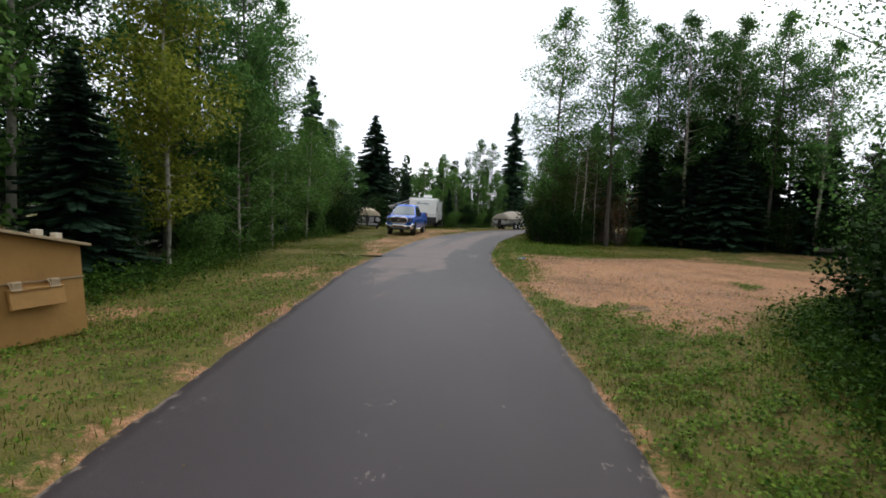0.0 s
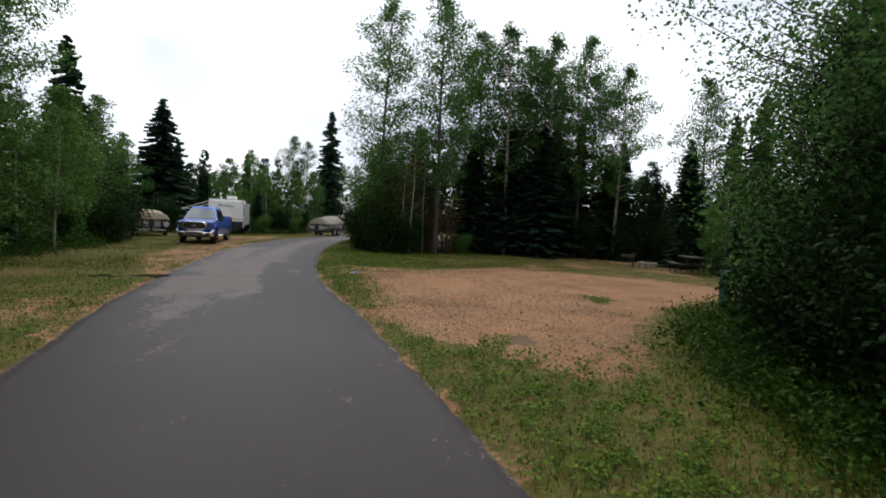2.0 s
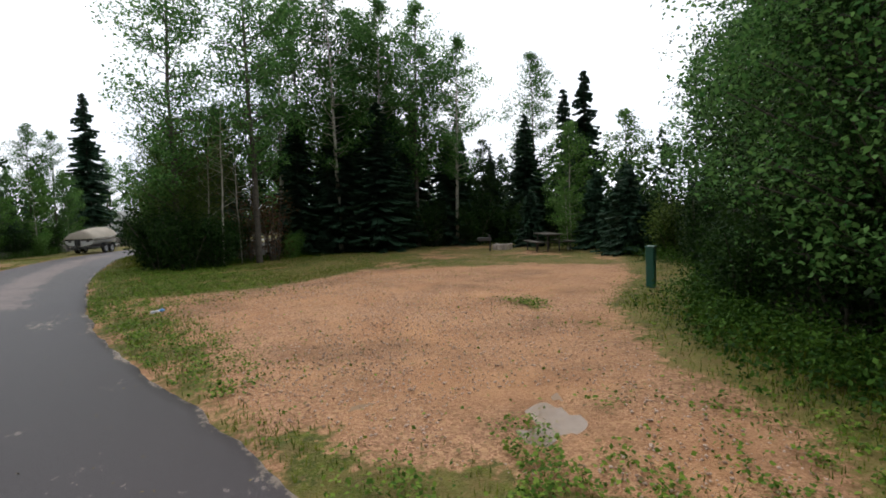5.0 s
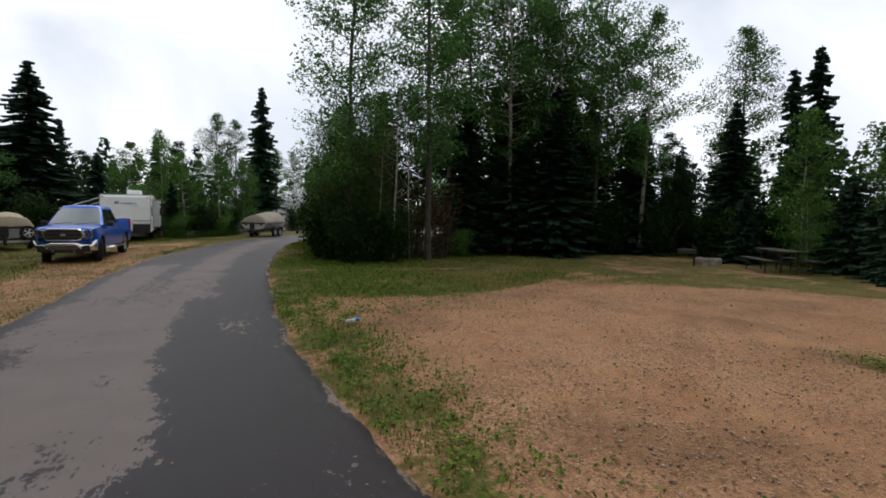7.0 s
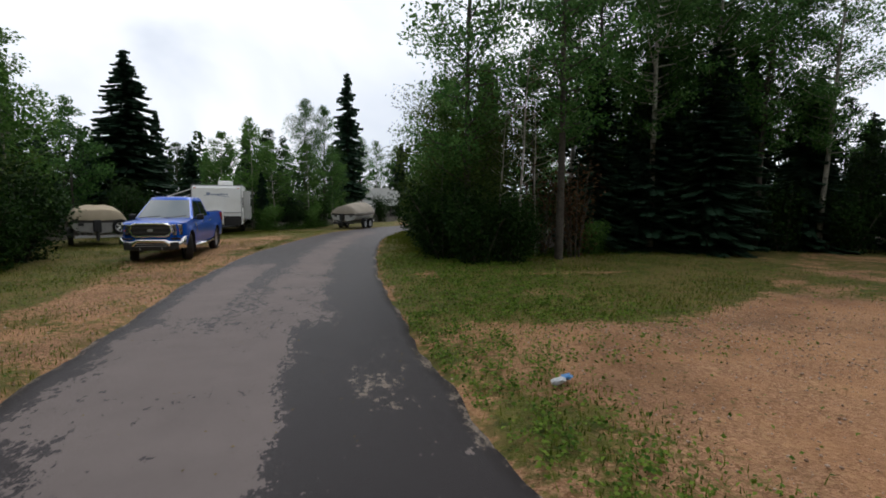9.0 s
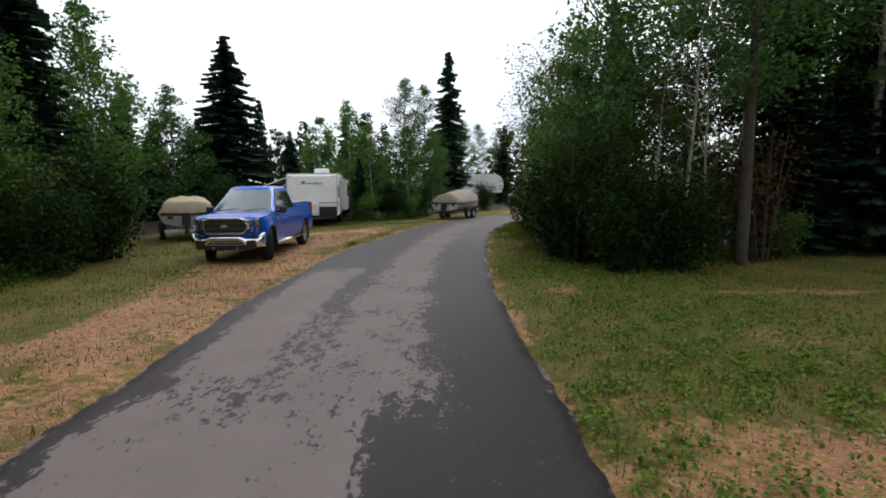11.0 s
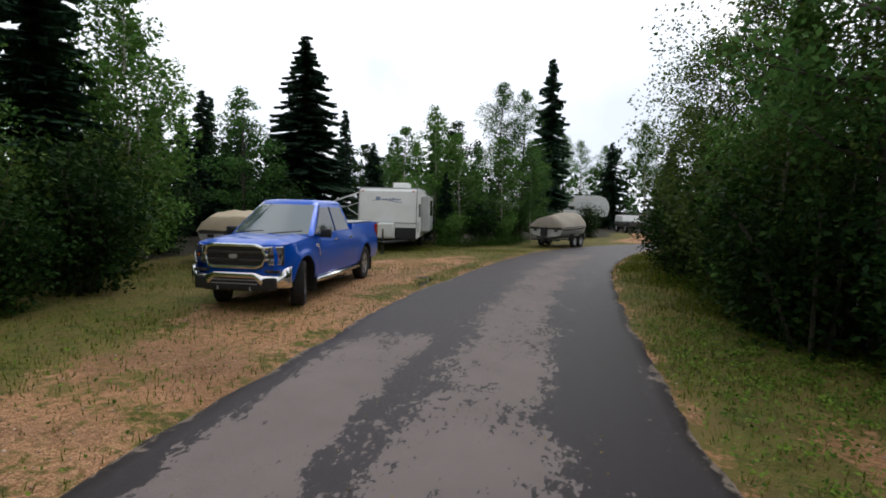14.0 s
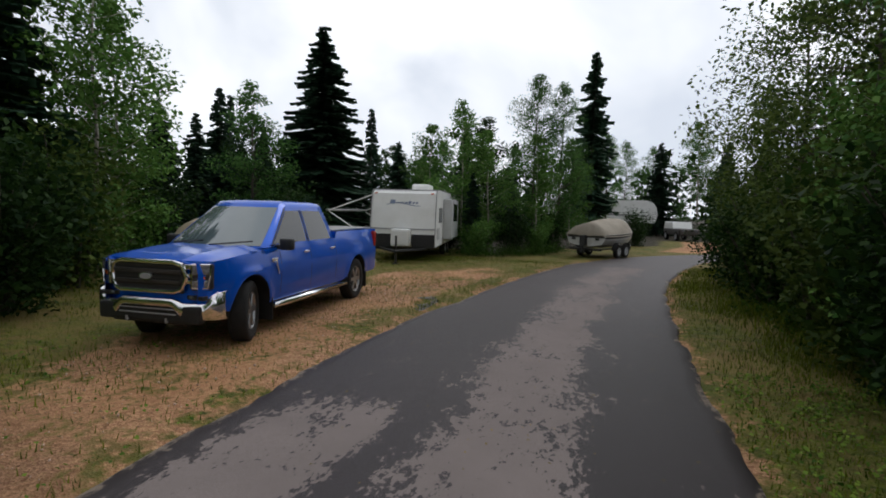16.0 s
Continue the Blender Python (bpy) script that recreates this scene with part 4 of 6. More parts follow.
def far_woods():
    """The woods beyond: a thick uneven belt of foliage round the place."""
    rng = np.random.default_rng(23)
    pos = []
    for i in range(420):
        a = rng.uniform(0, 6.283)
        r = rng.uniform(60, 74)
        cx, cy = 0 + math.cos(a) * r * 0.85, 26 + math.sin(a) * r
        if abs(cx) < 4.5 and cy < 0:
            continue
        h = rng.uniform(5.5, 10.5)
        n = 95
        z = rng.uniform(0, 1, n) ** 0.8
        rr = (1.9 * (1 - z) ** 0.7 + 0.3) * rng.uniform(0.3, 1, n)
        az = rng.uniform(0, 6.283, n)
        pos.append(np.stack([cx + rr * np.cos(az), cy + rr * np.sin(az), 0.2 + z * h], 1))
    v, f = leaf_cards(rng, np.concatenate(pos), 0.75, flat=0.2)
    # the belt takes the leaf colour with shade painted in
    ob = mesh_np("far_woods", v, f, M_LEAF_SHADED)
    tagged(ob, "distant belt of mixed green woods round the campground", "woods", kind="stuff")


far_woods()


# ---- parked vehicles ----
def wheel(parent, c, r, w, turn=0.0, rim_mat=None, spokes=6, name="wheel"):
    """A wheel about c: tyre with tread blocks, rim with spokes. Its axle runs along y."""
    rim_mat = rim_mat or M_RIM
    m = Matrix.Translation(c) @ Matrix.Rotation(turn, 4, "Z")
    bm = bmesh.new()
    prof = [(0.60 * r, -w * 0.40), (0.72 * r, -w * 0.49), (0.90 * r, -w * 0.50), (0.985 * r, -w * 0.40), (r, -w * 0.2), (r, w * 0.2), (0.985 * r, w * 0.40), (0.90 * r, w * 0.50), (0.72 * r, w * 0.49), (0.60 * r, w * 0.40)]
    n = 32
    rows = [[Vector((math.cos(6.2832 * i / n) * q, y, math.sin(6.2832 * i / n) * q)) for q, y in prof] for i in range(n + 1)]
    sheet(bm, rows)
    bmesh.ops.remove_doubles(bm, verts=bm.verts, dist=1e-5)
    hub = new(name)
    hub.parent, hub.matrix_basis = parent, m
    part("tyre", bm, M_TYRE, hub, smooth=True)
    bm = bmesh.new()
    rr = 0.62 * r
    prof = [(rr, -w * 0.42), (rr * 0.93, -w * 0.36), (rr * 0.90, w * 0.30), (rr * 0.93, w * 0.36), (rr, w * 0.42)]
    rows = [[Vector((math.cos(6.2832 * i / n) * q, y, math.sin(6.2832 * i / n) * q)) for q, y in prof] for i in range(n + 1)]
    sheet(bm, rows)
    for i in range(spokes):
        a = 6.2832 * i / spokes
        for sg in (-1, 1):
            box(bm, (0.5 * rr, sg * w * 0.34, 0), (rr * 0.95, 0.03, 0.26 * rr), 0.008, Matrix.Rotation(a, 4, "Y"))
    rod(bm, (0, -w * 0.38, 0), (0, w * 0.38, 0), 0.22 * rr, n=14)
    part("rim", bm, rim_mat, hub)
    bm = bmesh.new()
    rod(bm, (0, -w * 0.22, 0), (0, w * 0.22, 0), 0.88 * rr, n=20)
    part("brake_disc", bm, M_BLACK, hub)
    return hub


def pickup(m):
    t = thing("pickup_truck", m, "bright blue four-door pickup truck with chrome grille, parked on gravel", "pickup truck")
    WB, REAR, FRONT = 3.99, -5.2, 0.92
    arch = 0.50

    def half(x, z):
        w = 1.0 - 0.055 * max(0, (0.75 - z) / 0.3) ** 1.5 - 0.09 * max(0, (z - 0.95) / 0.42) ** 1.6 + 0.012 * math.exp(-((z - 0.93) / 0.05) ** 2)
        w -= 0.22 * max(0, (x - 0.25) / 0.67) ** 3 + 0.03 * max(0, (-4.7 - x) / 0.5) ** 2
        for ax in (0, -WB):
            d = math.hypot(x - ax, z - 0.42)
            w += 0.028 * math.exp(-((d - arch - 0.03) / 0.05) ** 2)
        return w

    def top(x):
        if x > -0.62:
            return 1.235 - 0.105 * ((x + 0.62) / 1.54) ** 1.6
        if x > -2.97:
            return 1.235 + 0.05 * min(1, (-0.62 - x) / 0.5)
        return 1.40 if x < -3.0 else 1.33

    def bottom(x):
        z = 0.50 if x > -0.5 or x < -3.4 else 0.46
        for ax in (0, -WB):
            d = arch ** 2 - (x - ax) ** 2
            if d > 0:
                z = max(z, 0.42 + math.sqrt(d))
        return z

    cols = sorted({round(FRONT - i * 0.085, 3) for i in range(73)} | {-2.96, -3.0, REAR} | {round(a + s * q, 3) for a in (0, -WB) for s in (-1, 1) for q in (0.5, 0.495, 0.48, 0.44, 0.36, 0.22, 0.1)}, reverse=True)
    cols = [c for c in cols if c >= REAR]
    bm = bmesh.new()
    lev = [0, 0.14, 0.30, 0.46, 0.60, 0.74, 0.88, 1]
    wells = []
    for sg in (-1, 1):
        rows = []
        for x in cols:
            b, h = bottom(x), top(x)
            rows.append([(x, sg * half(x, b + (h - b) * q), b + (h - b) * q) for q in lev])
        sheet(bm, rows)
        # inner lips of the wheel arches
        for ax in (0, -WB):
            arc = [(ax + math.cos(math.pi * i / 16) * arch, 0.42 + math.sin(math.pi * i / 16) * arch) for i in range(17)]
            wells.append(bmesh.new())
            sheet(wells[-1], [[(x, sg * (half(x, max(z, 0.5)) - 0.012), z - 0.004), (x, sg * 0.60, z)] for x, z in arc])
            sheet(wells[-1], [[(ax - arch, sg * 0.60, 0.42), (ax + arch, sg * 0.60, 0.42)], [(ax - arch * 0.7, sg * 0.60, 0.42 + arch * 0.75), (ax + arch * 0.7, sg * 0.60, 0.42 + arch * 0.75)]])
    # bonnet with two raised ridges
    rows = []
    for i in range(13):
        x = FRONT - 0.03 - i * (FRONT - 0.03 + 0.60) / 12
        r = []
        for j in range(17):
            u = -1 + 2 * j / 16
            w = half(x, top(x))
            z = top(x) + 0.055 * (1 - abs(u) ** 2.6) + 0.022 * math.exp(-((abs(u) - 0.62) / 0.10) ** 2) - (0.05 * (1 - i / 2) if i < 2 else 0)
            r.append((x - 0.05 * abs(u) ** 3 * (i == 0), u * w, z if abs(u) < 1 else top(x)))
        rows.append(r)
    sheet(bm, rows)
    # cowl, bed floor rails, tailgate, fascia behind the grille
    sheet(bm, [[(-0.58, u * 0.93, top(-0.6) + 0.05) for u in (-1, -0.5, 0, 0.5, 1)], [(-0.95, u * 0.93, top(-0.6) + 0.06) for u in (-1, -0.5, 0, 0.5, 1)]])
    for sg in (-1, 1):
        sheet(bm, [[(x, sg * half(x, 1.40), 1.40), (x, sg * 0.80, 1.405)] for x in (-3.0, -4.0, REAR)])
    sheet(bm, [[(REAR, u * 0.955, z) for u in (-1, -0.5, 0, 0.5, 1)] for z in (0.55, 0.8, 1.1, 1.40)])
    sheet(bm, [[(-2.98, u * 0.92, z) for u in (-1, 0, 1)] for z in (0.9, 1.40)])
    rows = []
    for z in (0.55, 0.72, 0.85, 0.98, 1.08, 1.15):
        rows.append([(FRONT + 0.02 - 0.19 * abs(u) ** 2.4 - 0.22 * max(0, z - 1.02), u * (0.90 if abs(u) == 1 else 0.9), z) for u in (-1, -0.8, -0.6, -0.3, 0, 0.3, 0.6, 0.8, 1)])
    sheet(bm, rows)
    bmesh.ops.remove_doubles(bm, verts=bm.verts, dist=0.004)
    part("body", bm, M_BLUE, t, smooth=True)
    for well in wells:
        part("wheel_well", well, M_BLACK, t)

    # cab: a shell that the glass lies on
    def ring(q):
        xf, xr, h = -0.20 - 0.90 * q, -2.97 + 0.20 * q, 0.925 - 0.215 * q - 0.03 * q * q
        return xf, xf - 0.24, xr, h, 1.25 + 0.615 * q

    def outline(q, grow=0.0):
        xf, xs, xr, h, z = ring(q)
        h += grow
        pts = [(xs + (xf - xs) * (1 - u * u), u * h, z) for u in [-1 + i / 5 for i in range(11)]]
        pts += [(xs + (xr - xs) * i / 8, h - 0.012 * (2 * i / 8 - 1) ** 2, z) for i in range(1, 8)]
        pts += [(xr, u * h * 0.985, z) for u in (1, 0.5, 0, -0.5, -1)]
        pts += [(xr + (xs - xr) * i / 8, -h + 0.012 * (2 * i / 8 - 1) ** 2, z) for i in range(1, 8)]
        return pts

    bm = bmesh.new()
    rows = [outline(q) for q in (0, 0.25, 0.5, 0.75, 0.93, 1.0)]
    c = Vector((-2.0, 0, 0))
    for k, z in ((0.93, 1.905), (0.75, 1.928), (0.4, 1.938), (0.02, 1.94)):
        rows.append([(c.x + (x - c.x) * k, y * k, z) for x, y, _ in rows[5]])
    sheet(bm, rows, True)
    part("cab", bm, M_BLUE, t, smooth=True)
    bm = bmesh.new()
    rows = []
    for q in [0.03 + 0.90 * i / 6 for i in range(7)]:
        xf, xs, xr, h, z = ring(q)
        rows.append([(xs + (xf - xs) * (1 - u * u) + 0.008, u * h, z + 0.004) for u in [-0.93 + 1.86 * i / 10 for i in range(11)]])
    sheet(bm, rows)
    part("windscreen", bm, M_SHIELD, t, smooth=True)
    for sg in (-1, 1):
        for nm, lo, hi in (("front_door_window", (-0.70, -1.79), (-1.36, -1.82)), ("rear_door_window", (-1.90, -2.78), (-1.92, -2.63))):
            bm = bmesh.new()
            rows = []
            for i in range(5):
                q = 0.07 + 0.79 * i / 4
                h, z = ring(q)[3], ring(q)[4]
                a, b = lo[0] + (hi[0] - lo[0]) * i / 4, lo[1] + (hi[1] - lo[1]) * i / 4
                rows.append([(a + (b - a) * j / 4, sg * (h + 0.006), z) for j in range(5)])
            sheet(bm, rows)
            part(nm, bm, M_GLASS, t, "dark tinted side window", smooth=True)
        bm = bmesh.new()
        for x0, q0, x1, q1 in ((-1.845, 0.05, -1.865, 0.88), (-0.64, 0.03, -1.36, 0.92)):
            h0, h1 = ring(q0)[3], ring(q1)[3]
            rod(bm, (x0, sg * (h0 + 0.004), ring(q0)[4]), (x1, sg * (h1 + 0.004), ring(q1)[4]), 0.014, n=5)
        part("window_trim", bm, M_BLACK, t)
        # door seams
        for x in (-0.80, -1.84, -2.90):
            bm = bmesh.new()
            zs = [0.56 + 0.66 * i / 6 for i in range(7)]
            sheet(bm, [[(x - 0.007, sg * (half(x, z) + 0.002), z), (x + 0.007, sg * (half(x, z) + 0.002), z)] for z in zs])
            part("door_seam", bm, M_BLACK, t)
        for x in (-1.66, -2.72):
            bm = bmesh.new()
            box(bm, (x, sg * (half(x, 1.13) + 0.022), 1.13), (0.20, 0.03, 0.034), 0.01)
            part("door_handle", bm, M_CHROME, t, "chrome door handle")
        bm = bmesh.new()
        rod(bm, (-0.62, sg * 0.985, 0.40), (-3.38, sg * 0.985, 0.40), 0.045, n=10)
        box(bm, (-2.0, sg * 0.93, 0.405), (2.6, 0.12, 0.05), 0.015)
        part("running_board", bm, M_CHROME, t, "chrome-edged side step", smooth=True)
        bm = bmesh.new()
        box(bm, (-0.78, sg * 1.12, 1.29), (0.12, 0.24, 0.17), 0.035)
        rod(bm, (-0.76, sg * 0.90, 1.24), (-0.78, sg * 1.10, 1.26), 0.032, n=8)
        part("door_mirror", bm, M_BLACK, t, "large black door mirror", smooth=True)
        # headlamp: dark bezel, lens, amber strip
        bm = bmesh.new()
        box(bm, (0.775, sg * 0.755, 0.965), (0.20, 0.30, 0.31), 0.03, Matrix.Translation((0.775, sg * 0.765, 0.93)) @ Matrix.Rotation(sg * 0.42, 4, "Z") @ Matrix.Translation((-0.775, -sg * 0.765, -0.93)))
        lamp = part("headlamp", bm, M_BLACK, t, smooth=False)
        tw = Matrix.Translation((0.795, sg * 0.755, 0.965)) @ Matrix.Rotation(sg * 0.42, 4, "Z")
        bm = bmesh.new()
        box(bm, (0.085, 0, 0.085), (0.02, 0.24, 0.12), 0.012, tw)
        box(bm, (0.085, 0, -0.085), (0.02, 0.22, 0.08), 0.012, tw)
        part("lens", bm, M_LAMP, lamp)
        bm = bmesh.new()
        box(bm, (0.086, sg * 0.015, -0.012), (0.02, 0.09, 0.045), 0.01, tw)
        box(bm, (0.02, sg * 0.142, 0.0), (0.10, 0.02, 0.10), 0.008, tw)
        part("turn_signal", bm, M_AMBER, lamp, "amber turn signal")
        bm = bmesh.new()
        bars(bm, [tw @ Vector(p) for p in ((0.088, -sg * 0.115, -0.14), (0.088, -sg * 0.115, 0.145), (0.088, sg * 0.13, 0.145), (0.088, sg * 0.13, 0.02), (0.088, sg * 0.09, -0.14), (0.088, -sg * 0.115, -0.14))], 0.013)
        part("chrome_rim", bm, M_CHROME, lamp)
        # fender vent badge, tail lamp, mud flaps
        bm = bmesh.new()
        box(bm, (-0.60, sg * (half(-0.6, 1.06) + 0.012), 1.07), (0.17, 0.02, 0.05), 0.008)
        box(bm, (-0.66, sg * (half(-0.66, 0.93) + 0.012), 0.95), (0.03, 0.02, 0.20), 0.008, Matrix.Translation((-0.66, 0, 0.95)) @ Matrix.Rotation(0.35, 4, "Y") @ Matrix.Translation((0.66, 0, -0.95)))
        part("fender_badge", bm, M_CHROME, t, "chrome fender badge")
        bm = bmesh.new()
        box(bm, (REAR + 0.07, sg * 0.945, 1.19), (0.17, 0.07, 0.34), 0.02)
        part("tail_lamp", bm, M_RED, t, "red tail lamp")
        for x in (-0.56, -WB - 0.56):
            bm = bmesh.new()
            box(bm, (x, sg * 0.86, 0.36), (0.015, 0.26, 0.34), 0.004)
            part("mud_flap", bm, M_BLACK, t)
        # fog lamp
        bm = bmesh.new()
        box(bm, (0.855, sg * 0.72, 0.705), (0.10, 0.30, 0.055), 0.012, Matrix.Translation((0.875, sg * 0.72, 0)) @ Matrix.Rotation(-sg * 0.18, 4, "Z") @ Matrix.Translation((-0.875, -sg * 0.72, 0)))
        fog = part("fog_lamp", bm, M_BLACK, t)
        bm = bmesh.new()
        for k in range(3):
            box(bm, (0.905 - 0.02 * k, sg * (0.66 + 0.07 * k), 0.715), (0.02, 0.05, 0.035), 0.006)
        part("lens", bm, M_LAMP, fog)
        # wiper
        bm = bmesh.new()
        y0 = 0.05 if sg > 0 else -0.75
        pts = [(-0.24 - 0.24 * ((y0 + 0.14 * k) / 0.93) ** 2 + 0.035, y0 + 0.14 * k, 1.278 + 0.012 * k) for k in range(6)]
        bars(bm, pts, 0.011, 5)
        part("wiper", bm, M_BLACK, t)
    # grille
    bm = bmesh.new()
    box(bm, (0.935, 0, 0.945), (0.06, 1.14, 0.38), 0.03)
    gr = part("grille", bm, M_BLACK, t)
    bm = bmesh.new()
    fr = [(0.965, 0.44, 1.135), (0.95, 0.56, 1.10), (0.93, 0.62, 0.96), (0.95, 0.55, 0.81), (0.97, 0.44, 0.775)]
    loop = fr + [(x, -y, z) for x, y, z in reversed(fr)] + [fr[0]]
    bars(bm, loop, 0.030, 8)
    part("grille_frame", bm, M_CHROME, gr, "chrome grille surround")
    for sg in (-1, 1):
        bm = bmesh.new()
        for z, zz in ((1.085, 0.06), (0.985, 0.045), (0.90, 0.045)):
            box(bm, (0.905, sg * 0.635, z), (0.05, 0.13, zz), 0.012, Matrix.Translation((0.905, sg * 0.63, 0)) @ Matrix.Rotation(sg * 0.22, 4, "Z") @ Matrix.Translation((-0.905, -sg * 0.63, 0)))
        part("grille_wing", bm, M_CHROME, gr, "chrome wing between grille and headlamp")
    for z, hw in ((1.02, 0.56), (0.89, 0.54)):
        bm = bmesh.new()
        box(bm, (0.972, 0, z), (0.03, 2 * hw, 0.045), 0.01)
        part("grille_bar", bm, M_HULL_DARK, gr)
    for k in range(7):
        bm = bmesh.new()
        box(bm, (0.962, 0, 0.80 + 0.047 * k), (0.012, 1.04, 0.010))
        part("grille_slat", bm, M_DARKSTEEL, gr)
    bm = bmesh.new()
    bmesh.ops.create_cone(bm, cap_ends=True, segments=28, radius1=0.115, radius2=0.105, depth=0.03, matrix=Matrix.Translation((0.99, 0, 0.955)) @ Matrix.Rotation(math.pi / 2, 4, "Y") @ Matrix.Diagonal((0.48, 1, 1, 1)))
    badge = part("emblem", bm, M_CHROME, gr, "plain oval emblem")
    bm = bmesh.new()
    bmesh.ops.create_cone(bm, cap_ends=True, segments=28, radius1=0.088, radius2=0.086, depth=0.01, matrix=Matrix.Translation((1.008, 0, 0.955)) @ Matrix.Rotation(math.pi / 2, 4, "Y") @ Matrix.Diagonal((0.42, 1, 1, 1)))
    part("emblem_field", bm, M_GREY, badge)
    # bumper: a chrome band that widens outwards, dark valance under it
    bm = bmesh.new()
    rows = []
    for i in range(33):
        u = -1 + i / 16
        a = abs(u)
        x = 1.02 - 0.20 * a ** 2.6
        k = float(smooth01(np.array(a), 0.40, 0.60))
        zt, zb = 0.685 + (0.075 if a > 0.93 else 0) * 1 - 0.055 * k + 0.06 * max(0, (a - 0.85) / 0.15), 0.600 - 0.16 * k
        rows.append([(x - 0.06, u * 0.985, zt + 0.01), (x, u * 0.985, zt), (x + 0.012, u * 0.985, (zt + zb) / 2), (x, u * 0.985, zb), (x - 0.06, u * 0.985, zb - 0.01)])
    for sg in (-1, 1):
        e = rows[0] if sg < 0 else rows[-1]
        wrap = [[(p[0] - 0.20, p[1] * 1.012, p[2]) for p in e]]
        rows = wrap + rows if sg < 0 else rows + wrap
    sheet(bm, rows)
    part("front_bumper", bm, M_CHROME, t, "chrome front bumper", smooth=True)
    bm = bmesh.new()
    box(bm, (0.90, 0, 0.50), (0.16, 1.66, 0.22), 0.04)
    box(bm, (0.86, 0, 0.40), (0.12, 1.3, 0.08), 0.03)
    val = part("valance", bm, M_BLACK, t)
    bm = bmesh.new()
    box(bm, (0.985, 0, 0.56), (0.012, 0.95, 0.015))
    box(bm, (0.985, 0, 0.50), (0.012, 0.95, 0.015))
    part("valance_slot", bm, M_GREY, val)
    for sg in (-1, 1):
        bm = bmesh.new()
        bars(bm, [(0.92, sg * 0.33, 0.42), (1.0, sg * 0.33, 0.40), (1.0, sg * 0.33, 0.45)], 0.016)
        part("tow_hook", bm, M_GREY, t)
    # load cover, rear bumper, underbody
    bm = bmesh.new()
    box(bm, (-4.09, 0, 1.425), (2.14, 1.66, 0.03), 0.012)
    part("bed_cover", bm, M_GREY, t, "flat grey load-bed cover")
    bm = bmesh.new()
    box(bm, (REAR - 0.08, 0, 0.62), (0.16, 1.9, 0.18), 0.04)
    part("rear_bumper", bm, M_CHROME, t)
    bm = bmesh.new()
    box(bm, (-2.1, 0, 0.52), (5.6, 1.18, 0.20), 0.04)
    rod(bm, (0, -0.75, 0.42), (0, 0.75, 0.42), 0.06)
    rod(bm, (-WB, -0.75, 0.42), (-WB, 0.75, 0.42), 0.08)
    part("underbody", bm, M_BLACK, t)
    for x, y, a in ((0, 0.845, 0.36), (0, -0.845, 0.36), (-WB, 0.845, 0), (-WB, -0.845, 0)):
        wheel(t, (x, y, 0.415), 0.415, 0.28, a)
    return t


pickup(Matrix.Translation((-7.60, 30.35, -0.012)) @ Matrix.Rotation(radians(-88.0), 4, "Z") @ Matrix.Diagonal((0.88, 0.86, 0.985, 1)))


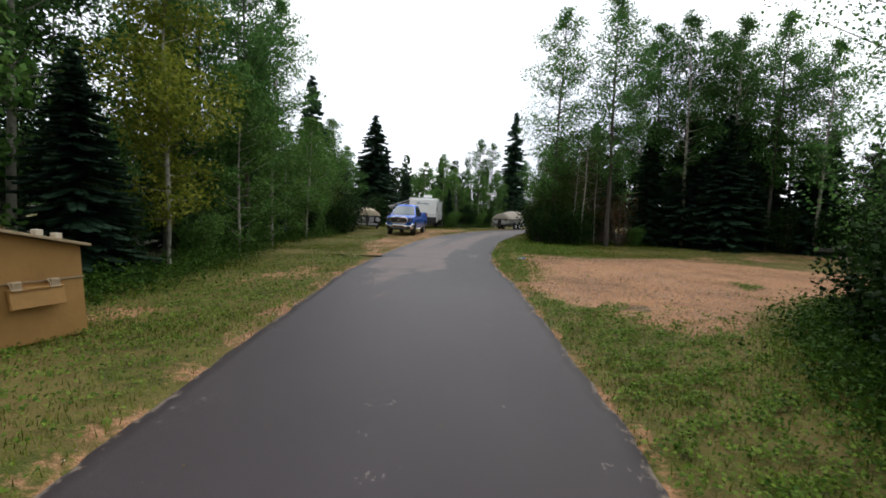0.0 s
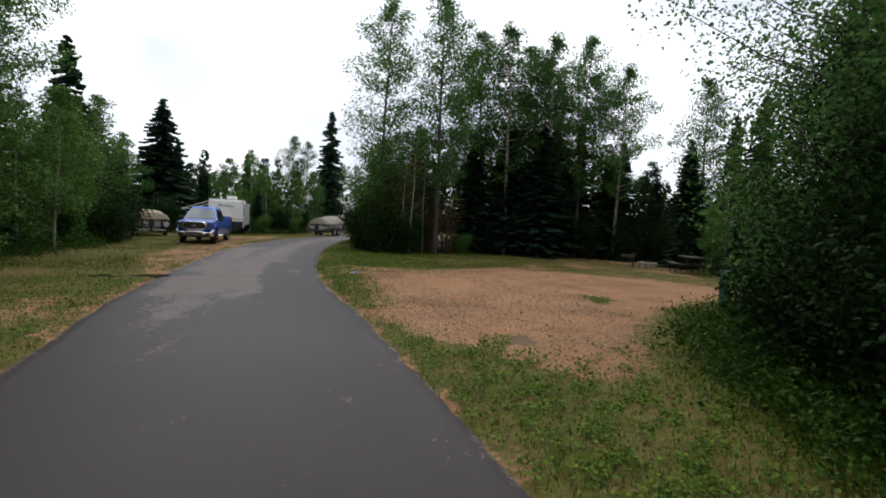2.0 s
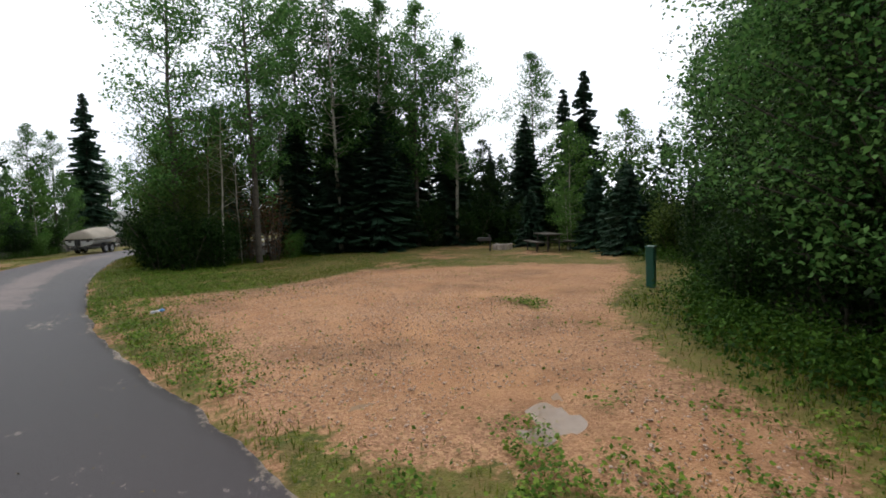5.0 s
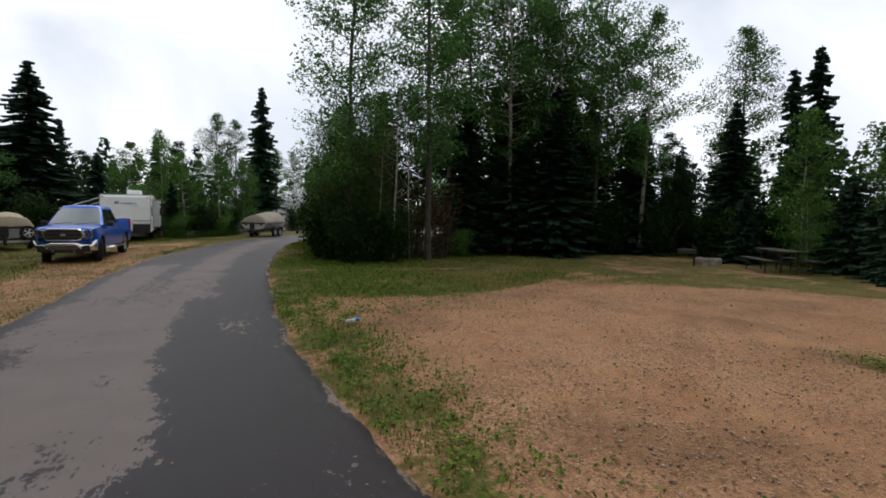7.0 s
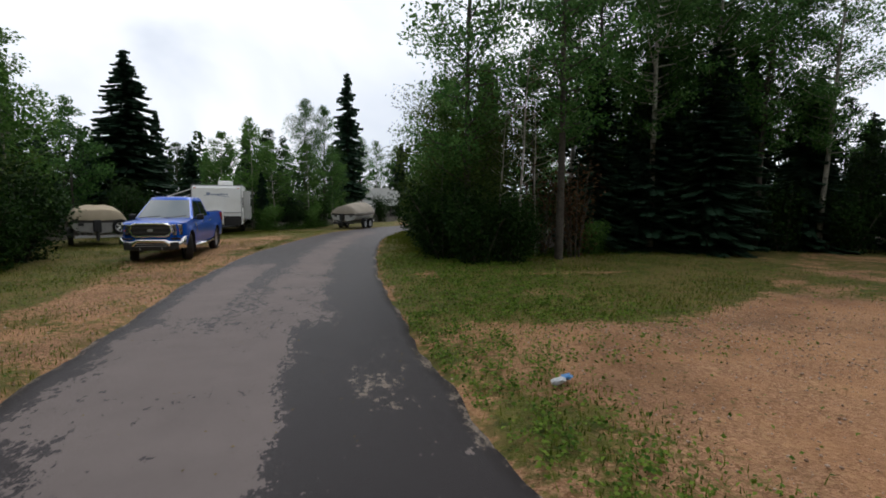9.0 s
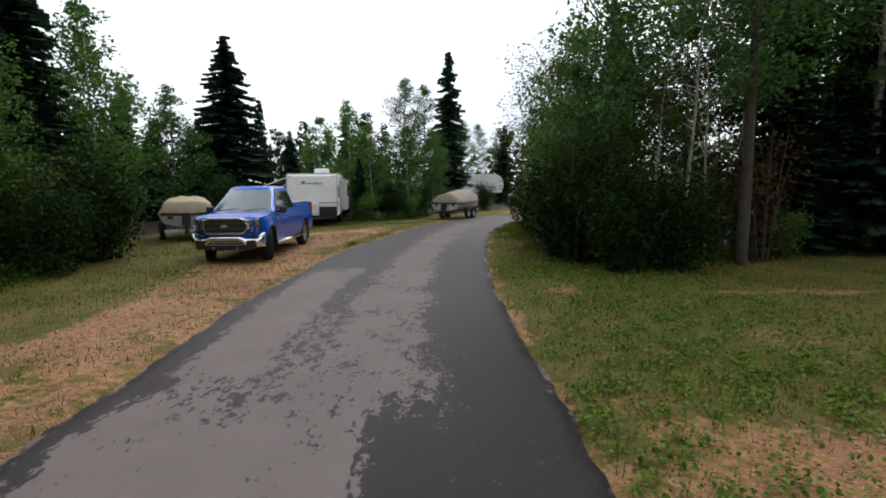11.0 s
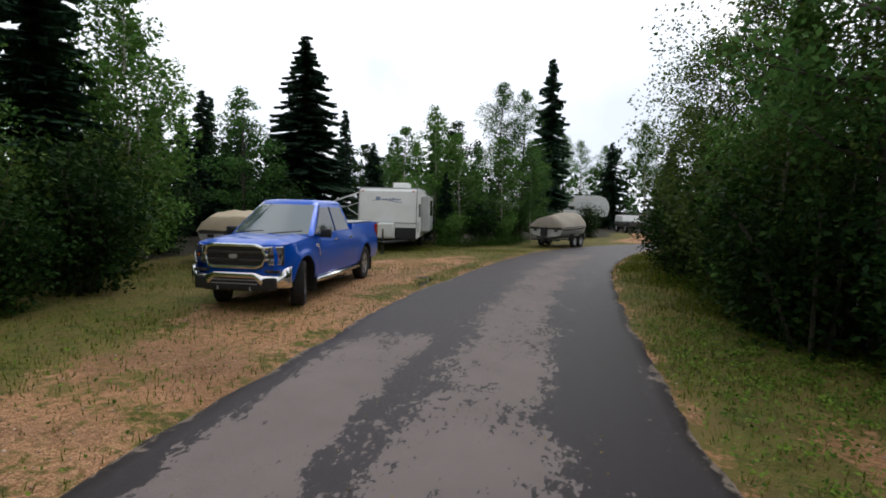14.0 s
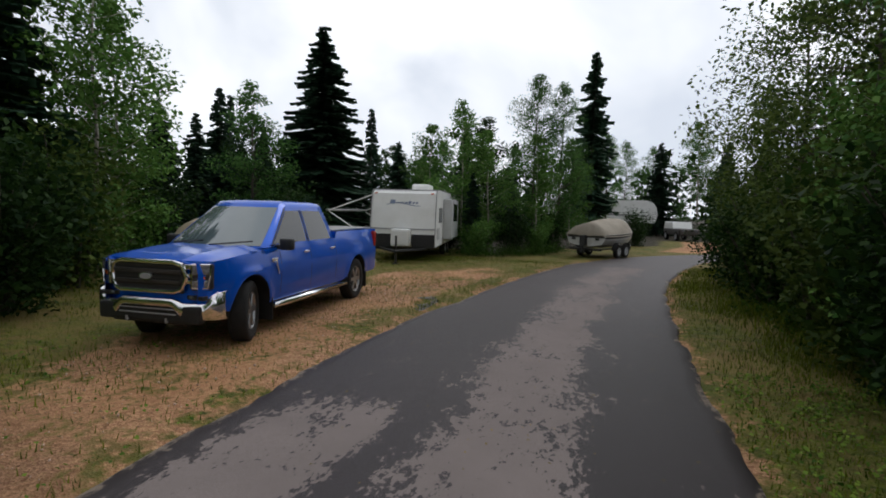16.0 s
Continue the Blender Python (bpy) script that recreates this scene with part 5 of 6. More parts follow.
def travel_trailer(m):
    """A travel trailer: nose towards -y, centred on x."""
    t = thing("travel_trailer", m, "white travel trailer with black lower panels and folded-out awning arms", "travel trailer")
    W, L = 1.16, 6.8
    prof = [(0.10, 0.52), (0.0, 0.95), (0.0, 1.16), (0.10, 1.9), (0.20, 2.40), (0.34, 2.52), (1.0, 2.56), (L - 0.3, 2.56), (L - 0.08, 2.46), (L, 2.2), (L, 0.52)]
    bm = bmesh.new()
    rows = []
    for x, k in ((-W, 0.06), (-W + 0.05, 0.0), (0, 0.0), (W - 0.05, 0.0), (W, 0.06)):
        rows.append([(x, y + (k if y < 1 else -k if y > L - 1 else 0), z - (k if z > 2.3 else 0)) for y, z in prof])
    sheet(bm, rows)
    for x in (-W, W):
        r = rows[0] if x < 0 else rows[-1]
        bm.faces.new([bm.verts.new(p) for p in r])
    part("body", bm, M_WHITE, t)
    # skirt panels, propane cover
    for sg in (-1, 1):
        bm = bmesh.new()
        box(bm, (sg * 0.745, 0.020, 0.735), (0.82, 0.08, 0.46), 0.012)
        part("lower_panel", bm, M_BLACK, t, "black lower front panel")
    bm = bmesh.new()
    box(bm, (0.0, -0.26, 0.86), (0.66, 0.42, 0.60), 0.08)
    part("gas_bottle_cover", bm, M_WHITE, t, "white gas bottle cover", smooth=False)
    bm = bmesh.new()
    bars(bm, [(-0.9, 0.2, 0.46), (0, -1.15, 0.44), (0.9, 0.2, 0.46)], 0.05)
    box(bm, (0, 3.2, 0.46), (2.0, 6.2, 0.10), 0.02)
    frame_ob = part("chassis", bm, M_BLACK, t)
    bm = bmesh.new()
    rod(bm, (0, -1.0, 0.02), (0, -1.0, 0.95), 0.035)
    box(bm, (0, -1.0, 0.02), (0.20, 0.20, 0.03))
    part("jack", bm, M_DARKSTEEL, frame_ob)
    bm = bmesh.new()
    box(bm, (0.25, 2.6, 2.70), (0.70, 0.95, 0.27), 0.08)
    part("roof_air_conditioner", bm, M_WHITE, t, smooth=False)
    bm = bmesh.new()
    for sg in (-1, 1):
        bars(bm, [(sg * (W + 0.003), y, z) for y, z in prof[1:9]], 0.018)
    bars(bm, [(-W, 0.33, 2.53), (W, 0.33, 2.53)], 0.018)
    part("edge_trim", bm, M_GREY, t)
    bm = bmesh.new()
    sheet(bm, [[(-W, -0.012, 1.17), (W, -0.012, 1.17)], [(-W, -0.012, 1.13), (W, -0.012, 1.13)]])
    part("nose_seam", bm, M_GREY, t)
    # faded lettering as plain bars and a swoosh
    deco = new("decal")
    deco.parent = t
    face = lambda x, z: (x, (z - 1.16) / 0.74 * 0.10 - 0.008 if z < 1.9 else 0.10 + (z - 1.9) / 0.5 * 0.10 - 0.008, z)
    for x0, x1, z0, z1 in ((-0.50, -0.32, 2.03, 2.17), (-0.26, -0.18, 2.04, 2.10), (-0.14, -0.02, 2.04, 2.10), (0.02, 0.12, 2.04, 2.10), (0.16, 0.26, 2.04, 2.13), (0.30, 0.38, 2.04, 2.10), (0.42, 0.50, 2.04, 2.10)):
        bm = bmesh.new()
        sk = 0.03
        sheet(bm, [[face(x0, z0), face(x1, z0)], [face(x0 + sk, z1), face(x1 + sk, z1)]])
        part("letter_bar", bm, M_DECAL, deco)
    bm = bmesh.new()
    sheet(bm, [[face(-0.6 + 1.2 * i / 10, 2.00 + 0.05 * math.sin(i * 0.5)), face(-0.6 + 1.2 * i / 10, 2.012 + 0.05 * math.sin(i * 0.5) + 0.02 * math.sin(i * 0.31))] for i in range(11)])
    part("swoosh", bm, M_DECAL, deco)
    bm = bmesh.new()
    for x in (-W + 0.14, W - 0.14):
        box(bm, (x, 0.20, 2.40), (0.10, 0.05, 0.04), 0.01)
    part("marker_lamp", bm, M_AMBER, t)
    # side: slide-out, window, door rail, wheels
    bm = bmesh.new()
    box(bm, (W + 0.17, 3.4, 1.50), (0.34, 2.6, 1.55), 0.04)
    so = part("slide_out", bm, M_WHITE2, t, "off-white slide-out room")
    bm = bmesh.new()
    box(bm, (W + 0.345, 3.4, 1.75), (0.02, 1.3, 0.7), 0.01)
    part("window", bm, M_GLASS, so)
    bm = bmesh.new()
    box(bm, (W + 0.01, 1.35, 1.65), (0.03, 0.8, 0.55), 0.01)
    part("window", bm, M_GLASS, t)
    bm = bmesh.new()
    box(bm, (W + 0.012, 0.75, 0.98), (0.02, 0.6, 0.42), 0.01)
    part("hatch", bm, M_WHITE2, t)
    bm = bmesh.new()
    bars(bm, [(W + 0.05, 6.3, 0.5), (W + 0.05, 6.3, 2.4)], 0.03)
    bars(bm, [(W + 0.35, 6.3, 0.5), (W + 0.35, 6.3, 2.35), (W + 0.05, 6.3, 2.4)], 0.02)
    part("ladder", bm, M_WHITE, t)
    for sg in (-1, 1):
        for y in (3.6, 4.5):
            wheel(t, (sg * 1.0, y, 0.34), 0.34, 0.21, math.pi / 2, M_WHITE2, 5)
    # awning arms on the far side
    for y in (0.5, 5.2):
        bm = bmesh.new()
        bars(bm, [(-W - 0.02, y, 2.36), (-W - 1.75, y, 1.72), (-W - 0.95, y, 1.22), (-W - 0.02, y, 0.75)], 0.022)
        part("awning_arm", bm, M_WHITE, t, "white folding awning arm")
    bm = bmesh.new()
    rod(bm, (-W - 1.75, 0.4, 1.74), (-W - 1.75, 5.3, 1.74), 0.05, n=10)
    part("awning_roller", bm, M_GREY, t)
    return t


travel_trailer(Matrix.Translation((-8.62, 41.35, -0.012)) @ Matrix.Rotation(radians(8), 4, "Z"))


def covered_boat(m, name, label, hull_mat, side_mat, cover_mat, spare=False, length=5.0, tall=0.55, boxy=1.7):
    """A covered motor boat on its trailer: transom at y=0, bow towards +y."""
    t = thing(name, m, label, "boat")
    secs = []
    for i in range(9):
        q = i / 8
        w = 0.98 * (1 - max(0, (q - 0.45) / 0.55) ** 2.2) + 0.04
        keel = 0.52 + 0.45 * max(0, (q - 0.6) / 0.4) ** 2
        gun = 1.14 + 0.20 * q * q
        secs.append((q * length, w, keel, gun))
    bm = bmesh.new()
    rows = [[(-w, y, g), (-w * 0.95, y, (g + k) / 2 + 0.05), (-w * 0.80, y, k + 0.16), (0, y, k), (w * 0.80, y, k + 0.16), (w * 0.95, y, (g + k) / 2 + 0.05), (w, y, g)] for y, w, k, g in secs]
    sheet(bm, rows)
    bm.faces.new([bm.verts.new(p) for p in rows[0]])
    part("hull", bm, hull_mat, t, smooth=False)
    bm = bmesh.new()
    for sg in (-1, 1):
        sheet(bm, [[(sg * (w + 0.008), y, g - 0.02), (sg * (w * 0.97 + 0.010), y, g - 0.20)] for y, w, k, g in secs])
    part("side_band", bm, side_mat, t)
    bm = bmesh.new()
    sheet(bm, [[(-0.98, -0.01, 1.13), (0.98, -0.01, 1.13)], [(-0.96, -0.012, 0.98), (0.96, -0.012, 0.98)]])
    part("transom_band", bm, side_mat, t)
    # cover: sagging cloth over a low frame
    bm = bmesh.new()
    rows = []
    for i, (y, w, k, g) in enumerate(secs):
        q = i / 8
        h = tall * (0.50 + 0.50 * math.sin(math.pi * min(1, 0.16 + 0.70 * q)) - (0.45 * max(0, (q - 0.75) / 0.25)))
        r = []
        for j in range(13):
            u = -1 + j / 6
            z = g - 0.10 + 0.10 * min(1, (1 - abs(u)) * 8) + h * (1 - abs(u) ** boxy) + 0.02 * math.sin(9 * u + 5 * q)
            r.append((u * (w + 0.03), y - (0.05 if i == 0 else 0), z))
        rows.append(r)
    rows.insert(0, [(x, y - 0.03, min(z, 1.12) - 0.06 * (1 - abs(x))) for x, y, z in rows[0]])
    sheet(bm, rows)
    part("cover", bm, cover_mat, t, "weathered canvas boat cover", smooth=True)
    for x in (-0.62, 0.62):
        bm = bmesh.new()
        box(bm, (x, -0.03, 0.92), (0.20, 0.04, 0.10), 0.01)
        part("tail_lamp", bm, M_BLACK, t)
    # outboard bracket
    bm = bmesh.new()
    box(bm, (-0.05, -0.14, 0.85), (0.30, 0.24, 0.50), 0.05)
    rod(bm, (-0.05, -0.2, 0.75), (-0.05, -0.25, 0.30), 0.07)
    box(bm, (-0.05, -0.28, 0.30), (0.06, 0.28, 0.10), 0.02)
    part("outboard_motor", bm, M_BLACK, t)
    # trailer
    tr = new("boat_trailer")
    tr.parent = t
    bm = bmesh.new()
    bars(bm, [(-0.62, 0.1, 0.44), (-0.62, length * 0.7, 0.44), (0, length * 1.08, 0.46), (0.62, length * 0.7, 0.44), (0.62, 0.1, 0.44), (-0.62, 0.1, 0.44)], 0.045)
    for x in (-0.45, 0.45):
        box(bm, (x, length * 0.35, 0.56), (0.09, length * 0.55, 0.09), 0.02)
        for y in (0.5, length * 0.5):
            rod(bm, (x, y, 0.44), (x, y, 0.54), 0.025)
    rod(bm, (0, length * 1.02, 0.02), (0, length * 1.02, 0.6), 0.03)
    part("trailer_frame", bm, M_STEEL, tr)
    bm = bmesh.new()
    box(bm, (0, -0.02, 0.42), (1.7, 0.05, 0.10), 0.01)
    part("light_bar", bm, M_WHITE2 if spare else M_BLACK, tr)
    for sg in (-1, 1):
        wheel(tr, (sg * 0.98, length * 0.30, 0.33), 0.33, 0.20, math.pi / 2, M_WHITE2, 5)
        if not spare:
            wheel(tr, (sg * 0.98, length * 0.30 + 0.78, 0.33), 0.33, 0.20, math.pi / 2, M_WHITE2, 5)
        bm = bmesh.new()
        y0, r = length * 0.30, 0.40
        ext = 0.0 if spare else 0.78
        arc = [(y0 + ext * (i > 5) + math.cos(math.pi - math.pi * i / 10) * r, 0.36 + math.sin(math.pi * i / 10) * r) for i in range(11)]
        sheet(bm, [[(sg * 0.86, y, z), (sg * 1.10, y, z)] for y, z in arc])
        part("mudguard", bm, M_BLACK, tr)
    if spare:
        wheel(tr, (0.80, -0.12, 0.80), 0.32, 0.18, 0.0, M_WHITE, 5, "spare_wheel")
    return t


covered_boat(Matrix.Translation((-2.35, 46.7, -0.012)) @ Matrix.Rotation(radians(-29), 4, "Z") @ Matrix.Scale(0.88, 4), "boat_on_trailer", "white motor boat under a grey-tan cover on its trailer", M_HULL, M_DARKSTEEL, M_COVER, length=4.6, tall=0.72)
covered_boat(Matrix.Translation((-11.37, 35.17, -0.012)) @ Matrix.Rotation(radians(27), 4, "Z") @ Matrix.Diagonal((0.88, 0.82, 0.93, 1)), "boat_on_trailer", "dark and silver boat under a sand-coloured cover on grass", M_ALU, M_HULL_DARK, M_COVER2, True, 4.4, 0.46, 5.0)


def fifth_wheel(m):
    """A large white trailer with a raised rounded nose towards +x."""
    t = thing("fifth_wheel_trailer", m, "large white fifth-wheel trailer with a rounded nose among trees", "travel trailer")
    prof = [(-8.0, 0.6), (-8.0, 3.1), (-7.8, 3.25), (1.2, 3.25), (1.75, 3.05), (2.05, 2.6), (2.15, 2.0), (2.0, 1.35), (1.85, 1.22), (-0.4, 1.2), (-0.5, 0.6)]
    bm = bmesh.new()
    rows = [[(x, y, z) for x, z in prof] for y in (-1.2, -1.17, 1.17, 1.2)]
    sheet(bm, rows, True)
    bm.faces.new([bm.verts.new(p) for p in rows[0]])
    part("body", bm, M_WHITE, t)
    for x in (-6.0, -3.2):
        bm = bmesh.new()
        box(bm, (x, -1.21, 2.1), (1.0, 0.03, 0.7), 0.02)
        part("window", bm, M_GLASS, t)
    bm = bmesh.new()
    sheet(bm, [[(x, -1.206, 1.75 + 0.10 * math.sin((x + 8) * 0.3)), (x, -1.206, 1.85 + 0.14 * math.sin((x + 8) * 0.3))] for x in [-7.8 + i for i in range(10)]])
    part("side_stripe", bm, M_GREY, t)
    bm = bmesh.new()
    box(bm, (1.0, -0.5, 0.62), (0.12, 0.12, 1.22), 0.02)
    box(bm, (1.0, 0.5, 0.62), (0.12, 0.12, 1.22), 0.02)
    part("landing_gear", bm, M_DARKSTEEL, t)
    for x in (-5.2, -4.2):
        for y in (-1.0, 1.0):
            wheel(t, (x, y, 0.38), 0.38, 0.24, 0, M_WHITE2, 5)
    return t


fifth_wheel(Matrix.Translation((2.0, 74.8, -0.012)) @ Matrix.Rotation(radians(-6), 4, "Z"))


def small_car(m):
    """A small off-roader with a pale soft top."""
    t = thing("small_off_roader", m, "small dark off-road car with a white soft top", "car")
    bm = bmesh.new()
    box(bm, (0, 0, 0.68), (1.55, 3.2, 0.50), 0.10)
    part("body", bm, M_HULL_DARK, t)
    bm = bmesh.new()
    prof = [(-0.3, 0.92), (-0.1, 1.42), (1.45, 1.42), (1.58, 0.92)]
    rows = [[(x, y, z) for y, z in prof] for x in (-0.74, -0.66, 0.66, 0.74)]
    rows[1] = [(x, y, z + 0.04) for x, y, z in rows[1]]
    rows[2] = [(x, y, z + 0.04) for x, y, z in rows[2]]
    sheet(bm, rows)
    for r in (rows[0], rows[-1]):
        bm.faces.new([bm.verts.new(p) for p in r])
    part("soft_top", bm, M_WHITE, t, "white canvas top")
    for sg in (-1, 1):
        bm = bmesh.new()
        box(bm, (sg * 0.5, -1.61, 0.76), (0.2, 0.04, 0.16), 0.02)
        part("headlamp", bm, M_LAMP, t)
        for y in (-1.0, 1.05):
            wheel(t, (sg * 0.70, y, 0.36), 0.36, 0.22, math.pi / 2)
    return t


small_car(Matrix.Translation((5.1, 68.2, -0.012)) @ Matrix.Rotation(radians(12), 4, "Z"))


# ---- things on the campsite ----
def waste_bin(m):
    """A wooden waste bin shed with a sloping lid; its front faces +x, its low end is at y=0, the body runs to -y."""
    t = thing("waste_bin_shed", m, "brown painted wooden waste bin shed with a sloping lid", "waste bin")
    L, D = 2.3, 1.5
    zt = lambda y: 1.15 - 0.215 * y
    bm = bmesh.new()
    r = [[(0.04, 0.03, 0.02), (0.0, 0.0, 0.76), (-0.01, -0.02, zt(0))], [(0.04, -L, 0.02), (0.0, -L, 0.76), (-0.01, -L, zt(-L))], [(-D, -L, 0.02), (-D, -L, 0.76), (-D, -L, zt(-L))], [(-D, 0.03, 0.02), (-D, 0, 0.76), (-D, -0.02, zt(0))]]
    sheet(bm, r + [r[0]])
    part("shell", bm, M_BIN, t)
    bm = bmesh.new()
    sheet(bm, [[(0.012, 0.015, 0.745), (0.018, 0.015, 0.77)], [(0.012, -L, 0.745), (0.018, -L, 0.77)]])
    rod(bm, (0.012, 0.01, 0.757), (0.012, -L, 0.757), 0.008, n=5)
    part("seam_strip", bm, M_BIN_TRIM, t, "thin pale seam strip")
    bm = bmesh.new()
    rot = Matrix.Translation((-D / 2, -L / 2, zt(-L / 2) + 0.03)) @ Matrix.Rotation(-math.atan(0.215), 4, "X")
    box(bm, (0, 0, 0), (D + 0.22, (L + 0.10) * 1.02, 0.035), 0.006, rot)
    part("lid", bm, M_BIN_TRIM, t, "bare plywood lid")
    for y, w in ((-0.25, 0.09), (-0.47, 0.09)):
        bm = bmesh.new()
        box(bm, (-0.10, y, zt(y) + 0.085), (0.10, w, 0.075), 0.01)
        part("hinge_block", bm, M_PALE, t, "pale wooden hinge block")
    # loading flap standing out on two brackets
    bm = bmesh.new()
    box(bm, (0.10, -0.60, 0.585), (0.05, 0.60, 0.24), 0.008, Matrix.Translation((0.10, -0.60, 0.585)) @ Matrix.Rotation(-0.22, 4, "Y") @ Matrix.Translation((-0.10, 0.60, -0.585)))
    box(bm, (0.05, -0.60, 0.69), (0.14, 0.58, 0.02), 0.005)
    flap = part("loading_flap", bm, M_BIN, t)
    for y in (-0.40, -0.82):
        bm = bmesh.new()
        sheet(bm, [[(0.125, y - 0.06, 0.69), (0.125, y + 0.05, 0.69)], [(0.06, y - 0.07, 0.785), (0.06, y + 0.07, 0.785)], [(0.04, y - 0.07, 0.785), (0.04, y + 0.07, 0.785)]])
        box(bm, (0.085, y, 0.735), (0.06, 0.10, 0.09), 0.008)
        part("bracket", bm, M_BIN_TRIM, flap, "pale wooden bracket")
    # twigs and leaves caught on the lid
    rng = np.random.default_rng(4)
    n = 60
    c = np.stack([-rng.uniform(0.0, 0.3, n), -rng.uniform(0.75, 1.6, n), np.zeros(n)], 1)
    c[:, 2] = 1.15 - 0.215 * c[:, 1] + 0.065 + rng.uniform(0, 0.03, n)
    v, f = leaf_cards(rng, c, 0.06)
    lit = mesh_np("leaf_litter", v, f, M_FALLEN)
    lit.parent = t
    lit["kind"] = "stuff"
    return t


waste_bin(Matrix.Translation((-5.50, 5.45, -0.02)) @ Matrix.Rotation(radians(-10), 4, "Z"))


def marker_post(m):
    t = thing("site_marker_post", m, "dark green painted wooden site marker post with sloped top", "post")
    bm = bmesh.new()
    r = [[(x, y, z) for x, y in ((-0.075, -0.095), (0.075, -0.095), (0.095, -0.075), (0.095, 0.075), (0.075, 0.095), (-0.075, 0.095), (-0.095, 0.075), (-0.095, -0.075))] for z in (-0.1, 0.90)]
    sheet(bm, r, True)
    part("shaft", bm, M_POST, t)
    bm = bmesh.new()
    sheet(bm, [[(x * 1.06, y * 1.06, z + 0.03 * y) for x, y in ((-0.095, -0.095), (0.095, -0.095), (0.095, 0.095), (-0.095, 0.095))] for z in (0.89, 0.925)] + [[(x * 0.9, y * 0.9, 0.935 + 0.03 * y) for x, y in ((-0.095, -0.095), (0.095, -0.095), (0.095, 0.095), (-0.095, 0.095))]] + [[(0, 0, 0.938)] * 4], True)
    bmesh.ops.remove_doubles(bm, verts=bm.verts, dist=1e-4)
    part("cap", bm, M_POST, t)
    return t


marker_post(Matrix.Translation((9.35, 13.85, -0.012)) @ Matrix.Rotation(radians(20), 4, "Z") @ Matrix.Rotation(radians(-1.5), 4, "Y"))


def picnic_table(m):
    """A picnic table along y with two benches on a steel frame."""
    t = thing("picnic_table", m, "dark weathered picnic table with attached benches on bare ground", "picnic table")
    L = 1.9
    for k in range(5):
        bm = bmesh.new()
        box(bm, (-0.30 + 0.15 * k, 0, 0.755 + 0.002 * (k % 2)), (0.138, L, 0.04), 0.006)
        part("table_plank", bm, M_TABLE, t)
    for sg in (-1, 1):
        for k in range(2):
            bm = bmesh.new()
            box(bm, (sg * (0.66 + 0.15 * k), 0, 0.445), (0.138, L, 0.04), 0.006)
            part("bench_plank", bm, M_TABLE, t)
    for y in (-0.66, 0.66):
        fr = new("end_frame")
        fr.parent = t
        for sg in (-1, 1):
            bm = bmesh.new()
            bars(bm, [(sg * 0.26, y, 0.73), (sg * 0.26, y, 0.02)], 0.028)
            part("leg", bm, M_DARKSTEEL, fr)
            bm = bmesh.new()
            bars(bm, [(sg * 0.74, y, 0.42), (sg * 0.74, y, 0.02)], 0.028)
            part("bench_leg", bm, M_DARKSTEEL, fr)
        bm = bmesh.new()
        bars(bm, [(-0.82, y, 0.41), (0.82, y, 0.41)], 0.028)
        part("cross_bar", bm, M_DARKSTEEL, fr)
        bm = bmesh.new()
        bars(bm, [(-0.34, y, 0.72), (0.34, y, 0.72)], 0.024)
        part("top_bar", bm, M_DARKSTEEL, fr)
    return t


picnic_table(Matrix.Translation((15.35, 22.95, -0.012)) @ Matrix.Rotation(radians(-26), 4, "Z"))


def grill(m):
    """A park grill: a shallow fire box on a post, open towards -x."""
    t = thing("park_grill", m, "black steel barbecue grill box on a post", "grill")
    bm = bmesh.new()
    rod(bm, (0, 0, -0.05), (0, 0, 0.62), 0.035, n=10)
    part("post", bm, M_DARKSTEEL, t)
    bm = bmesh.new()
    box(bm, (-0.26, 0, 0.50), (0.62, 0.42, 0.02))
    for y in (-0.21, 0.21):
        box(bm, (-0.26, y, 0.56), (0.62, 0.015, 0.13))
    box(bm, (0.05, 0, 0.60), (0.015, 0.42, 0.20))
    part("fire_box", bm, M_DARKSTEEL, t)
    bm = bmesh.new()
    for k in range(7):
        rod(bm, (-0.55, -0.18 + 0.06 * k, 0.63), (0.03, -0.18 + 0.06 * k, 0.63), 0.006, n=5)
    part("grate", bm, M_DARKSTEEL, t)
    bm = bmesh.new()
    bars(bm, [(0.0, 0.0, 0.62), (0.0, 0.0, 0.74), (-0.10, 0, 0.76)], 0.018)
    part("handle", bm, M_DARKSTEEL, t)
    return t


grill(Matrix.Translation((13.8, 25.1, -0.012)) @ Matrix.Rotation(radians(-38), 4, "Z"))


def fire_ring(m, stones, r, h, label, name):
    """A round hearth: a ring of single blocks."""
    t = thing(name, m, label, "fire ring")
    for k in range(stones):
        a = 6.2832 * k / stones
        bm = bmesh.new()
        q = random.Random(k + stones)
        box(bm, (0, 0, h / 2), (r * 0.34, 6.2832 * r / stones * 0.93, h * q.uniform(0.85, 1.12)), 0.025, Matrix.Rotation(a, 4, "Z") @ Matrix.Translation((r, 0, -0.02)))
        part("block", bm, M_CONCRETE, t)
    bm = bmesh.new()
    bmesh.ops.create_circle(bm, cap_ends=True, segments=20, radius=r * 0.9, matrix=Matrix.Translation((0, 0, 0.03)))
    part("ash_bed", bm, M_DARKSTEEL, t)
    return t


fire_ring(Matrix.Translation((14.75, 25.35, -0.01)), 12, 0.40, 0.28, "pale stone fire ring beside the grill", "fire_ring")


